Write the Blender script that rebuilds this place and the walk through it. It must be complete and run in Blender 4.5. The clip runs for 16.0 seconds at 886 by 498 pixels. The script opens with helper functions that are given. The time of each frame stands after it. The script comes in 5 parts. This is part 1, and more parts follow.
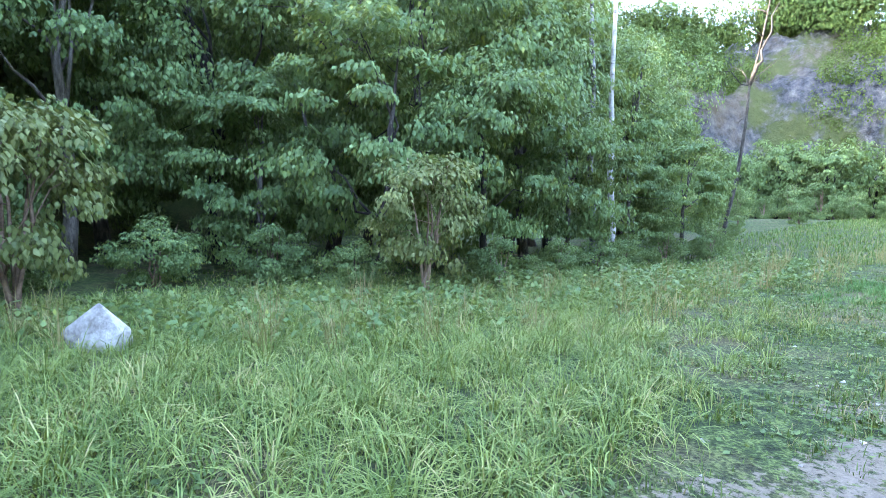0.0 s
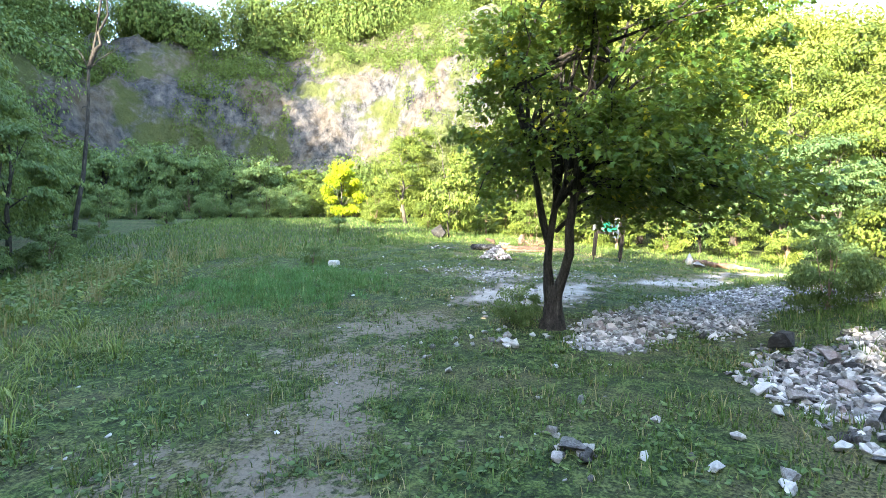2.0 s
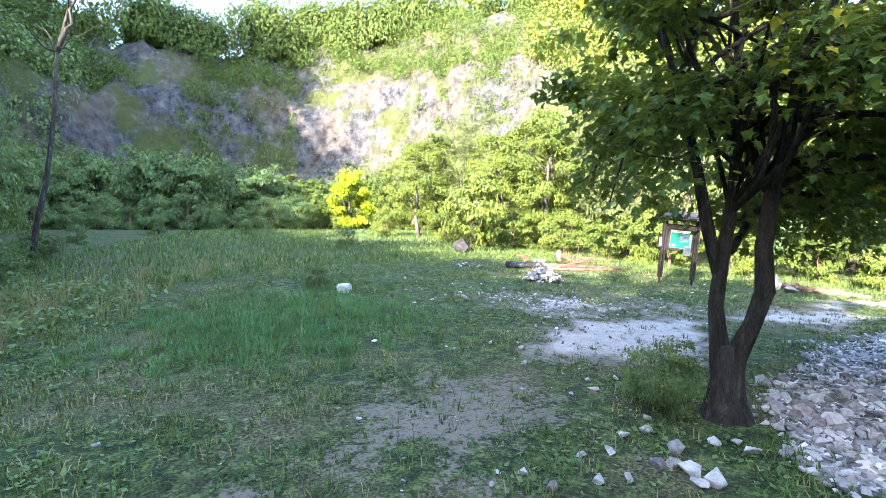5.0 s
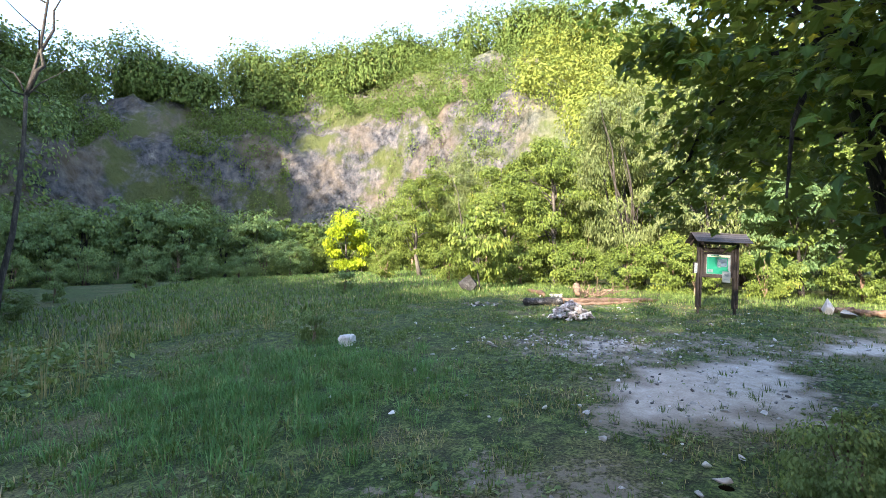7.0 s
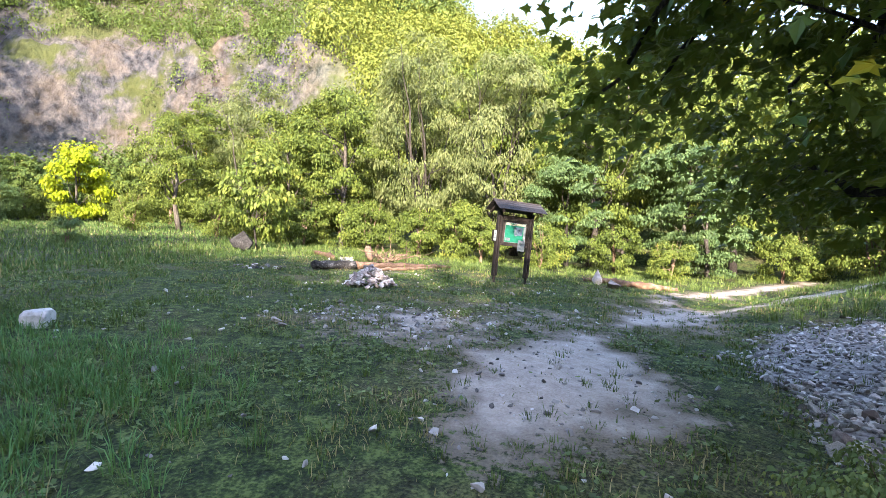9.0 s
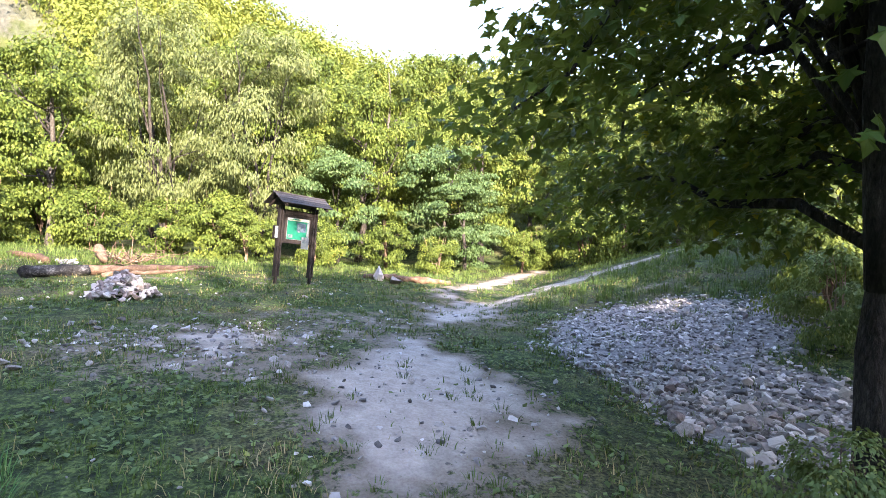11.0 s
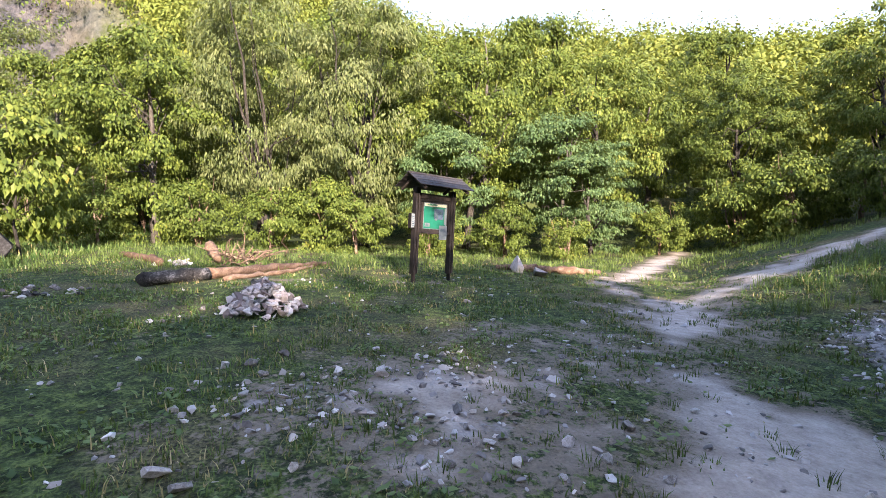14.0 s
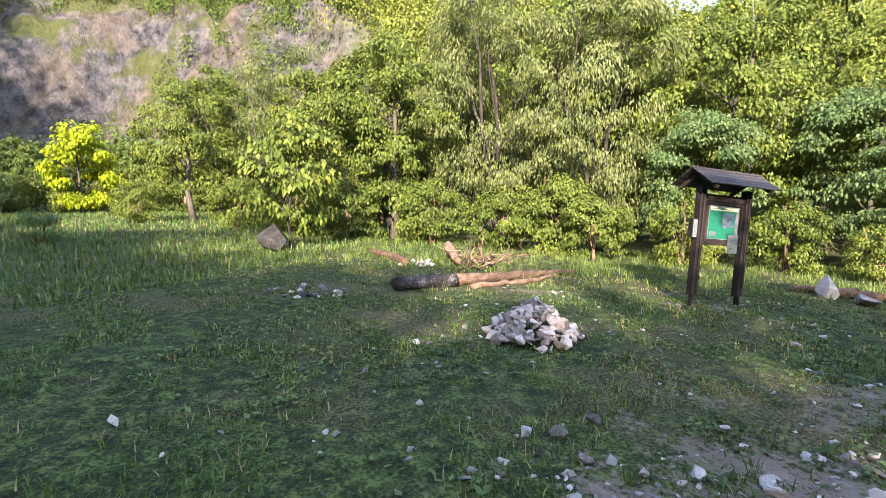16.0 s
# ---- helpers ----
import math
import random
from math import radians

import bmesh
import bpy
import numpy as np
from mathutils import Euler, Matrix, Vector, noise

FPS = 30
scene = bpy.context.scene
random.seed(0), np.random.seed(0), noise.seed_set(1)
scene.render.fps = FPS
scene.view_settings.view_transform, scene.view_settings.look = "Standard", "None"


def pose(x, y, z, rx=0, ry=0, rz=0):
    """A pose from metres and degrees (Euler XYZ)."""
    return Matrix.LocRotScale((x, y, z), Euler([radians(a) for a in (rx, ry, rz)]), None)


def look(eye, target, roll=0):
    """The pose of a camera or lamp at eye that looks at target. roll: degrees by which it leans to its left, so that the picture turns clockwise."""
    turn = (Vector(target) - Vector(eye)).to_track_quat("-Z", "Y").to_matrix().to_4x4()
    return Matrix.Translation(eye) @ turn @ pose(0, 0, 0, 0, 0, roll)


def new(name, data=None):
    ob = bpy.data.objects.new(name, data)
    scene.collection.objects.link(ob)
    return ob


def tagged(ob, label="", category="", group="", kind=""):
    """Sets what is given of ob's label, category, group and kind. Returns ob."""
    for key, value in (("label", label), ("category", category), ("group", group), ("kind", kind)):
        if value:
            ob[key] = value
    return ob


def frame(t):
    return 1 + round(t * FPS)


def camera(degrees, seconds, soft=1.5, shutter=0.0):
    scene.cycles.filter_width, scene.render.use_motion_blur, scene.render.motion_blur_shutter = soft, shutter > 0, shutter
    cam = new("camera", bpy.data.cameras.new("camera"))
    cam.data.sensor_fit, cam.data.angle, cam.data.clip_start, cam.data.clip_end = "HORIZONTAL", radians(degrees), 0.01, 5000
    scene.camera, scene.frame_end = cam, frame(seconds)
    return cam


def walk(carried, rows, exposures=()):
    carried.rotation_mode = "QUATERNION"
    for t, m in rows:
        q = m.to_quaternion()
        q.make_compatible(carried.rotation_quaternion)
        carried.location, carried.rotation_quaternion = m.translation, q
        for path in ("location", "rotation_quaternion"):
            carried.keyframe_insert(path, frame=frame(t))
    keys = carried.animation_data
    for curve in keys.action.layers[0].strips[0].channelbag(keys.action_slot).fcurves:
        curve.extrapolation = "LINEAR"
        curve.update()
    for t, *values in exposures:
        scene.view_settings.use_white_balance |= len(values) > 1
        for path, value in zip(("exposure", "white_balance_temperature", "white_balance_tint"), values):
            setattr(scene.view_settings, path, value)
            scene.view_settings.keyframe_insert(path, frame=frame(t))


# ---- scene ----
# the camera and its walk
cam = camera(81.6, 16.0, soft=0.7)
PATH = [
    (0.0, -0.234, -1.640, 1.675, 6.31, -3.97, 0.88),
    (0.5, 0.220, -1.296, 1.632, -4.97, -3.23, 0.84),
    (1.0, 0.718, -1.004, 1.635, -20.02, -3.37, 0.03),
    (1.5, 1.176, -0.624, 1.613, -37.39, -4.50, -1.52),
    (2.0, 1.636, -0.304, 1.651, -55.17, -3.42, -0.14),
    (2.5, 2.074, -0.222, 1.720, -70.62, -3.29, 0.48),
    (3.0, 2.470, 0.071, 1.758, -77.31, -2.95, 0.61),
    (3.5, 2.850, 0.587, 1.765, -75.63, -1.99, 0.72),
    (4.0, 3.281, 1.155, 1.673, -67.88, -1.60, 1.01),
    (4.5, 3.620, 1.764, 1.600, -60.01, -2.16, 1.26),
    (5.0, 3.893, 2.249, 1.616, -54.57, -1.98, 0.25),
    (5.2, 4.054, 2.420, 1.609, -51.76, -1.94, -0.64),
    (7.3, 5.181, 3.662, 1.555, -56.93, 3.48, -2.78),
    (7.5, 5.360, 3.799, 1.540, -59.67, 4.26, -1.78),
    (8.0, 5.808, 4.085, 1.506, -66.87, 2.81, -0.67),
    (8.5, 6.340, 4.392, 1.449, -72.21, -1.36, -0.43),
    (8.7, 6.504, 4.510, 1.446, -75.23, -1.95, 0.18),
    (10.8, 7.243, 5.580, 1.503, -102.57, -1.94, 0.61),
    (11.0, 7.394, 5.639, 1.506, -107.20, -2.35, 1.14),
    (11.5, 7.868, 5.756, 1.526, -118.25, -3.14, 2.74),
    (12.0, 8.200, 5.953, 1.507, -124.26, -3.51, 3.88),
    (12.5, 8.655, 6.239, 1.529, -120.21, -3.03, 2.33),
    (13.0, 9.206, 6.504, 1.494, -110.03, -3.19, 0.28),
    (13.5, 9.655, 6.714, 1.522, -103.23, -3.93, 0.13),
    (14.0, 10.034, 6.966, 1.552, -99.83, -4.48, -1.32),
    (14.5, 10.321, 7.192, 1.568, -94.82, -4.54, -2.66),
    (15.0, 10.723, 7.401, 1.609, -88.87, -4.24, -2.99),
    (15.5, 11.038, 7.628, 1.620, -83.83, -3.83, -1.96),
    (16.0, 11.366, 7.886, 1.692, -77.25, -4.50, -0.74),
]


def camera_pose(x, y, z, yaw, pitch, roll):
    return pose(x, y, z, 90 + pitch, 0, yaw) @ pose(0, 0, 0, 0, 0, roll)


EXPOSURES = [(0.0, 4.75, 6600, 20), (0.8, 4.1, 6600, 18), (1.5, 3.75, 6800, 11), (2.5, 3.35, 6900, 9), (3.5, 2.9, 6700, 9), (5.0, 3.6, 6300, 17), (7.5, 2.72, 6700, 15), (8.7, 2.8, 6700, 20), (11.0, 3.05, 6700, 24), (12.0, 3.15, 6700, 26), (14.0, 2.45, 6800, 26), (16.0, 2.55, 6900, 23)]
walk(cam, [(t, camera_pose(*p)) for t, *p in PATH], EXPOSURES)

# light: a low morning sun over the western woods, and the sky
SUN_BEARING, SUN_HEIGHT = 263.0, 22.0
world = bpy.data.worlds.new("sky")
scene.world = world
world.use_nodes = True
sky = world.node_tree.nodes.new("ShaderNodeTexSky")
sky.sky_type, sky.sun_disc = "NISHITA", False
sky.sun_elevation, sky.sun_rotation = radians(SUN_HEIGHT), radians(SUN_BEARING)
sky.air_density, sky.dust_density, sky.ozone_density = 1.0, 0.8, 1.2
backing = world.node_tree.nodes["Background"]
backing.inputs[1].default_value = 0.15
world.node_tree.links.new(sky.outputs[0], backing.inputs[0])
sun = new("sun", bpy.data.lights.new("sun", "SUN"))
sun.data.energy, sun.data.angle, sun.data.color = 3.3, radians(0.6), (1.0, 0.91, 0.74)
sb, sh = radians(SUN_BEARING), radians(SUN_HEIGHT)
sun.matrix_world = look((0, 0, 40), (-30 * math.sin(sb) * math.cos(sh), -30 * math.cos(sb) * math.cos(sh), 40 - 30 * math.sin(sh)))


# ---- materials ----
def shader(name, rough=0.8):
    m = bpy.data.materials.new(name)
    m.use_nodes = True
    n = m.node_tree.nodes
    b = n["Principled BSDF"]
    b.inputs["Roughness"].default_value = rough
    b.inputs["Specular IOR Level"].default_value = 0.3
    return m, n, m.node_tree.links, b


def ramp(n, stops):
    r = n.new("ShaderNodeValToRGB")
    e = r.color_ramp.elements
    while len(e) < len(stops):
        e.new(0.5)
    for k, (at, c) in zip(e, stops):
        k.position, k.color = at, (*c, 1)
    return r


def noise_of(n, l, coord, scale, detail=4, rough=0.6):
    t = n.new("ShaderNodeTexNoise")
    t.inputs["Scale"].default_value, t.inputs["Detail"].default_value, t.inputs["Roughness"].default_value = scale, detail, rough
    l.new(coord, t.inputs["Vector"])
    return t.outputs["Fac"]


def mix(n, l, fac, a, b, kind="MIX"):
    x = n.new("ShaderNodeMix")
    x.data_type, x.blend_type = "RGBA", kind
    for socket, v in ((x.inputs[0], fac), (x.inputs[6], a), (x.inputs[7], b)):
        if isinstance(v, (int, float)):
            socket.default_value = v
        elif isinstance(v, tuple):
            socket.default_value = (*v, 1)
        else:
            l.new(v, socket)
    return x.outputs[2]


def maths(n, l, op, a, b=0.0, c=None):
    x = n.new("ShaderNodeMath")
    x.operation = op
    for socket, v in zip(x.inputs, (a, b, c)):
        if v is None:
            continue
        if isinstance(v, (int, float)):
            socket.default_value = v
        else:
            l.new(v, socket)
    return x.outputs[0]


def bumped(n, l, b, height, strength=0.5, distance=0.02):
    x = n.new("ShaderNodeBump")
    x.inputs["Strength"].default_value, x.inputs["Distance"].default_value = strength, distance
    l.new(height, x.inputs["Height"])
    l.new(x.outputs[0], b.inputs["Normal"])


def plain_material(name, stops, scale=6.0, rough=0.8, bump=0.4, dist=0.01, stretch=(1, 1, 1), by_object=0.3, metal=0.0):
    """A material with fine grain, larger blotches and a shift from object to object."""
    m, n, l, b = shader(name, rough)
    b.inputs["Metallic"].default_value = metal
    tc = n.new("ShaderNodeTexCoord")
    mp = n.new("ShaderNodeMapping")
    mp.inputs["Scale"].default_value = stretch
    l.new(tc.outputs["Object"], mp.inputs[0])
    fine, coarse = noise_of(n, l, mp.outputs[0], scale * 6, 5), noise_of(n, l, mp.outputs[0], scale, 3)
    info = n.new("ShaderNodeObjectInfo")
    s = maths(n, l, "MULTIPLY_ADD", fine, 0.45, maths(n, l, "MULTIPLY", coarse, 0.55))
    s = maths(n, l, "MULTIPLY_ADD", maths(n, l, "SUBTRACT", info.outputs["Random"], 0.5), by_object, s)
    r = ramp(n, stops)
    s = maths(n, l, "MULTIPLY_ADD", maths(n, l, "SUBTRACT", s, 0.5), 1.9, 0.5)
    l.new(s, r.inputs[0])
    l.new(r.outputs[0], b.inputs["Base Color"])
    bumped(n, l, b, fine, bump, dist)
    return m


def leaf_material(name, dark, mid, light, dry, dry_part=0.06, shine=0.42, through_light=0.3, patches=1.1):
    """Leaves: each its own shade, some yellow, thin enough to let light through."""
    m, n, l, b = shader(name, shine)
    b.inputs["Specular IOR Level"].default_value = 0.14
    g = n.new("ShaderNodeNewGeometry")
    r = ramp(n, [(0.0, dark), (0.45, mid), (1.0 - dry_part * 1.6, light), (1.0 - dry_part * 0.5, dry)])
    tc = n.new("ShaderNodeTexCoord")
    # clump-sized tones put some of the shade between clumps into the colour
    patch = noise_of(n, l, tc.outputs["Object"], patches, 4, 0.65)
    info = n.new("ShaderNodeObjectInfo")
    s = maths(n, l, "MULTIPLY_ADD", maths(n, l, "SUBTRACT", patch, 0.5), 1.5, maths(n, l, "MULTIPLY_ADD", g.outputs["Random Per Island"], 0.62, 0.19))
    s = maths(n, l, "MULTIPLY_ADD", maths(n, l, "SUBTRACT", info.outputs["Random"], 0.5), 0.25, s)
    l.new(s, r.inputs[0])
    l.new(r.outputs[0], b.inputs["Base Color"])
    tr = n.new("ShaderNodeBsdfTranslucent")
    bright = mix(n, l, 0.6, r.outputs[0], (0.4, 0.4, 0.05))
    l.new(bright, tr.inputs[0])
    mx = n.new("ShaderNodeMixShader")
    mx.inputs[0].default_value = through_light
    l.new(b.outputs[0], mx.inputs[1])
    l.new(tr.outputs[0], mx.inputs[2])
    l.new(mx.outputs[0], n["Material Output"].inputs[0])
    return m


LEAF_MAPLE = leaf_material("maple_leaf", (0.016, 0.042, 0.012), (0.04, 0.095, 0.022), (0.095, 0.17, 0.034), (0.42, 0.38, 0.03), 0.06, 0.38, 0.36)
# sun and shade put into leaf colour: LEAF_SHADE for shaded plants, LEAF_SUN for lit
LEAF_SHADE = leaf_material("shaded_leaf", (0.03, 0.062, 0.027), (0.088, 0.155, 0.062), (0.18, 0.26, 0.1), (0.28, 0.32, 0.09), 0.04)
LEAF_SUN = leaf_material("sunlit_leaf", (0.03, 0.05, 0.012), (0.085, 0.125, 0.024), (0.18, 0.22, 0.045), (0.3, 0.27, 0.06), 0.03, 0.5, 0.16)
LEAF_GREY = leaf_material("grey_leaf", (0.05, 0.072, 0.028), (0.12, 0.15, 0.055), (0.185, 0.21, 0.085), (0.25, 0.26, 0.09), 0.03, 0.45, 0.2)
LEAF_YELLOW = leaf_material("yellow_leaf", (0.12, 0.18, 0.01), (0.25, 0.33, 0.015), (0.36, 0.42, 0.02), (0.45, 0.42, 0.03), 0.1)
LEAF_FAR = leaf_material("far_leaf", (0.04, 0.07, 0.02), (0.075, 0.12, 0.03), (0.12, 0.165, 0.04), (0.19, 0.18, 0.06), 0.06, 0.6, 0.15)
LEAF_HILL = leaf_material("hillside_leaf", (0.07, 0.098, 0.02), (0.13, 0.165, 0.032), (0.19, 0.215, 0.045), (0.25, 0.25, 0.05), 0.06, 0.6, 0.15)
GRASS_SHORT = leaf_material("short_grass", (0.015, 0.034, 0.008), (0.05, 0.105, 0.026), (0.13, 0.2, 0.062), (0.3, 0.26, 0.12), 0.07, 0.6, 0.14, 6.0)
GRASS_LUSH = leaf_material("lush_grass", (0.012, 0.045, 0.016), (0.045, 0.15, 0.052), (0.13, 0.29, 0.1), (0.3, 0.32, 0.14), 0.05, 0.5, 0.2, 2.2)
GRASS_TALL = leaf_material("tall_grass", (0.035, 0.07, 0.018), (0.115, 0.18, 0.05), (0.28, 0.34, 0.11), (0.42, 0.36, 0.17), 0.09, 0.45, 0.25, 2.4)
GRASS_DRY = leaf_material("dry_grass", (0.16, 0.14, 0.06), (0.26, 0.22, 0.1), (0.34, 0.28, 0.14), (0.42, 0.34, 0.2), 0.1, 0.7, 0.15)
BARK = plain_material("bark", [(0.2, (0.014, 0.012, 0.01)), (0.5, (0.05, 0.043, 0.036)), (0.8, (0.14, 0.125, 0.105))], 9, 0.9, 1.0, 0.03, (1.6, 1.6, 0.35))
BIRCH = plain_material("birch_bark", [(0.3, (0.03, 0.028, 0.025)), (0.46, (0.24, 0.23, 0.21)), (0.8, (0.42, 0.4, 0.37))], 2.2, 0.7, 0.4, 0.01, (1, 1, 2.2))
STONE = plain_material("limestone", [(0.1, (0.13, 0.118, 0.105)), (0.5, (0.32, 0.3, 0.28)), (0.9, (0.54, 0.52, 0.49))], 4, 0.9, 0.6, 0.01, by_object=0.5)
STONE_PINK = plain_material("pinkish_stone", [(0.15, (0.19, 0.15, 0.14)), (0.5, (0.36, 0.31, 0.29)), (0.85, (0.55, 0.5, 0.47))], 4, 0.9, 0.6, 0.01, by_object=0.6)
STONE_DARK = plain_material("dark_stone", [(0.2, (0.025, 0.024, 0.023)), (0.55, (0.08, 0.077, 0.075)), (0.85, (0.2, 0.195, 0.19))], 3, 0.9, 0.8, 0.02)
STONE_WHITE = plain_material("white_stone", [(0.15, (0.2, 0.185, 0.17)), (0.5, (0.43, 0.41, 0.39)), (0.85, (0.62, 0.6, 0.57))], 3, 0.85, 0.7, 0.02)
WOOD_DARK = plain_material("stained_wood", [(0.2, (0.006, 0.005, 0.0045)), (0.5, (0.016, 0.012, 0.011)), (0.85, (0.04, 0.031, 0.027))], 3, 0.65, 0.6, 0.006, (4, 4, 0.4))
ROOF_WOOD = plain_material("roof_wood", [(0.2, (0.008, 0.007, 0.007)), (0.5, (0.022, 0.019, 0.02)), (0.85, (0.055, 0.05, 0.05))], 3, 0.55, 0.6, 0.006, (0.4, 4, 4))
LOG_BARE = plain_material("bare_log", [(0.2, (0.12, 0.07, 0.045)), (0.5, (0.26, 0.17, 0.115)), (0.85, (0.42, 0.31, 0.23))], 2.5, 0.8, 0.7, 0.02, (0.4, 3, 3))
LOG_BURNT = plain_material("charred_log", [(0.2, (0.012, 0.011, 0.01)), (0.5, (0.06, 0.055, 0.05)), (0.75, (0.3, 0.28, 0.26))], 3, 0.85, 0.9, 0.03, (0.7, 2.5, 2.5))
TWIG = plain_material("twig", [(0.2, (0.07, 0.045, 0.03)), (0.5, (0.17, 0.11, 0.075)), (0.85, (0.3, 0.21, 0.15))], 6, 0.9, 0.4)
# paper and prints are darkened: the shade over the board is in their colour
PAPER = plain_material("paper", [(0.2, (0.14, 0.165, 0.172)), (0.8, (0.2, 0.225, 0.232))], 3, 0.5, 0.1, by_object=0.1)
GREEN_PRINT = plain_material("green_print", [(0.2, (0.008, 0.13, 0.08)), (0.8, (0.014, 0.19, 0.12))], 2, 0.35, 0.05, by_object=0.0)
BLUE_PRINT = plain_material("blue_print", [(0.25, (0.01, 0.025, 0.045)), (0.5, (0.035, 0.065, 0.1)), (0.8, (0.1, 0.14, 0.18))], 14, 0.35, 0.05)
DARK_PRINT = plain_material("dark_print", [(0.3, (0.05, 0.09, 0.1)), (0.7, (0.16, 0.2, 0.2))], 8, 0.4, 0.05)
CREAM_PRINT = plain_material("cream_print", [(0.3, (0.6, 0.55, 0.36)), (0.7, (0.72, 0.68, 0.5))], 8, 0.4, 0.05)


# ---- the lie of the land ----
def hash_at(ix, iy, seed):
    v = np.sin(ix * 127.1 + iy * 311.7 + seed * 74.7) * 43758.5453
    return v - np.floor(v)


def value_noise(x, y, seed=0):
    ix, iy = np.floor(x), np.floor(y)
    fx, fy = x - ix, y - iy
    fx, fy = fx * fx * (3 - 2 * fx), fy * fy * (3 - 2 * fy)
    a, b = hash_at(ix, iy, seed), hash_at(ix + 1, iy, seed)
    c, d = hash_at(ix, iy + 1, seed), hash_at(ix + 1, iy + 1, seed)
    return a + (b - a) * fx + (c - a) * fy + (a - b - c + d) * fx * fy


def fbm(x, y, seed=0, octaves=4):
    out, amp, total = 0, 1.0, 0.0
    for k in range(octaves):
        out = out + amp * value_noise(x * 2**k, y * 2**k, seed + k)
        total, amp = total + amp, amp * 0.5
    return out / total


def smooth(a, b, v):
    q = np.clip((v - a) / (b - a), 0, 1)
    return q * q * (3 - 2 * q)


CENTRE = (9.0, 4.0)
# bearing from the meadow's middle, foot and rim of the slope that closes it, and its height
# from -115 to -20 mostly out of view, its heights set to cast shade
RIM = [(-180, 26, 60, 8), (-140, 24, 62, 16), (-115, 24, 68, 17), (-106, 25, 69, 18), (-97, 26, 70, 24.2), (-80, 26, 70, 25), (-50, 28, 66, 40), (-20, 34, 66, 58), (-6, 40, 66, 46), (6, 56, 86, 28), (20, 66, 88, 27.5), (45, 64, 88, 33),
       (62, 52, 84, 38), (78, 34, 78, 31), (95, 27, 74, 22), (115, 26, 70, 16), (130, 30, 70, 11), (150, 34, 70, 8), (180, 26, 60, 8)]


def hill(x, y):
    dx, dy = x - CENTRE[0], y - CENTRE[1]
    r, th = np.hypot(dx, dy), np.degrees(np.arctan2(dx, dy))
    foot, rim, height = (np.interp(th, [k[0] for k in RIM], [k[n] for k in RIM]) for n in (1, 2, 3))
    wob = fbm(x * 0.05, y * 0.05, 3) - 0.5
    q = np.clip((r - foot) / (rim - foot) + wob * 0.35, 0, 1.6)
    cliff = smooth(-6, 8, th) * (1 - smooth(60, 74, th))
    soft = 0.75 * q + 0.25 * smooth(0, 1, q)
    steep = 0.18 * smooth(0, 0.3, q) + 0.5 * smooth(0.3, 0.55, q) + 0.32 * smooth(0.55, 1.1, q)
    z = height * ((1 - cliff) * np.minimum(soft, 1.05) + cliff * steep)
    crag = cliff * smooth(0.15, 0.4, q) * (1 - smooth(0.9, 1.2, q))
    z = z + crag * (7.0 * (fbm(th * 0.3, z * 0.1, 11, 5) - 0.5) + 7.0 * np.abs(fbm(x * 0.22, y * 0.22, 14, 5) - 0.5) - 1.0)
    return np.where(q > 0, z, 0), crag


def bank(x, y):
    toe = np.interp(x, [-6, 2, 6, 8.8, 11.3, 13.3, 17.3, 19.3, 23.3, 27.3], [-4, -3.2, -1.4, 0.1, 1.2, 2.0, 1.6, 0.6, -2.5, -6])
    rise = np.interp(x, [2, 9, 12, 14, 18, 24], [0.26, 0.26, 0.22, 0.19, 0.24, 0.2])
    up = np.maximum(toe - y, 0)
    return np.minimum(up * rise, 1.25 + 0.85 * smooth(13, 17, x) + 0.12 * np.maximum(up - 8, 0)) * smooth(0, 0.8, up + 0.2)


def meadow(x, y):
    tilt = np.clip(0.065 * (y - 4.2), -0.3, 0.5) * smooth(5, 13, x)
    dx, dy = x - CENTRE[0], y - CENTRE[1]
    rise = 1.1 * smooth(14, 44, np.hypot(dx, dy)) * smooth(-20, 0, np.degrees(np.arctan2(dx, dy))) * (1 - smooth(50, 72, np.degrees(np.arctan2(dx, dy))))
    return tilt + rise + 0.05 * (fbm(x * 0.8, y * 0.8, 5, 3) - 0.5)


def height_at(x, y):
    x, y = np.asarray(x, float), np.asarray(y, float)
    return meadow(x, y) + bank(x, y) + hill(x, y)[0]


def ellipse(x, y, cx, cy, a, b, turn=0.0):
    c, s = math.cos(radians(turn)), math.sin(radians(turn))
    u, v = (x - cx) * c + (y - cy) * s, -(x - cx) * s + (y - cy) * c
    return np.hypot(u / a, v / b)


def strip(x, y, points, width):
    """How near to a line of points, 1 on it, 0 at its width."""
    best = np.full(np.shape(x), 1e9)
    for (ax, ay), (bx, by) in zip(points, points[1:]):
        q = np.clip(((x - ax) * (bx - ax) + (y - ay) * (by - ay)) / ((bx - ax) ** 2 + (by - ay) ** 2), 0, 1)
        best = np.minimum(best, np.hypot(x - ax - q * (bx - ax), y - ay - q * (by - ay)))
    return np.clip(1 - best / width, 0, 1)


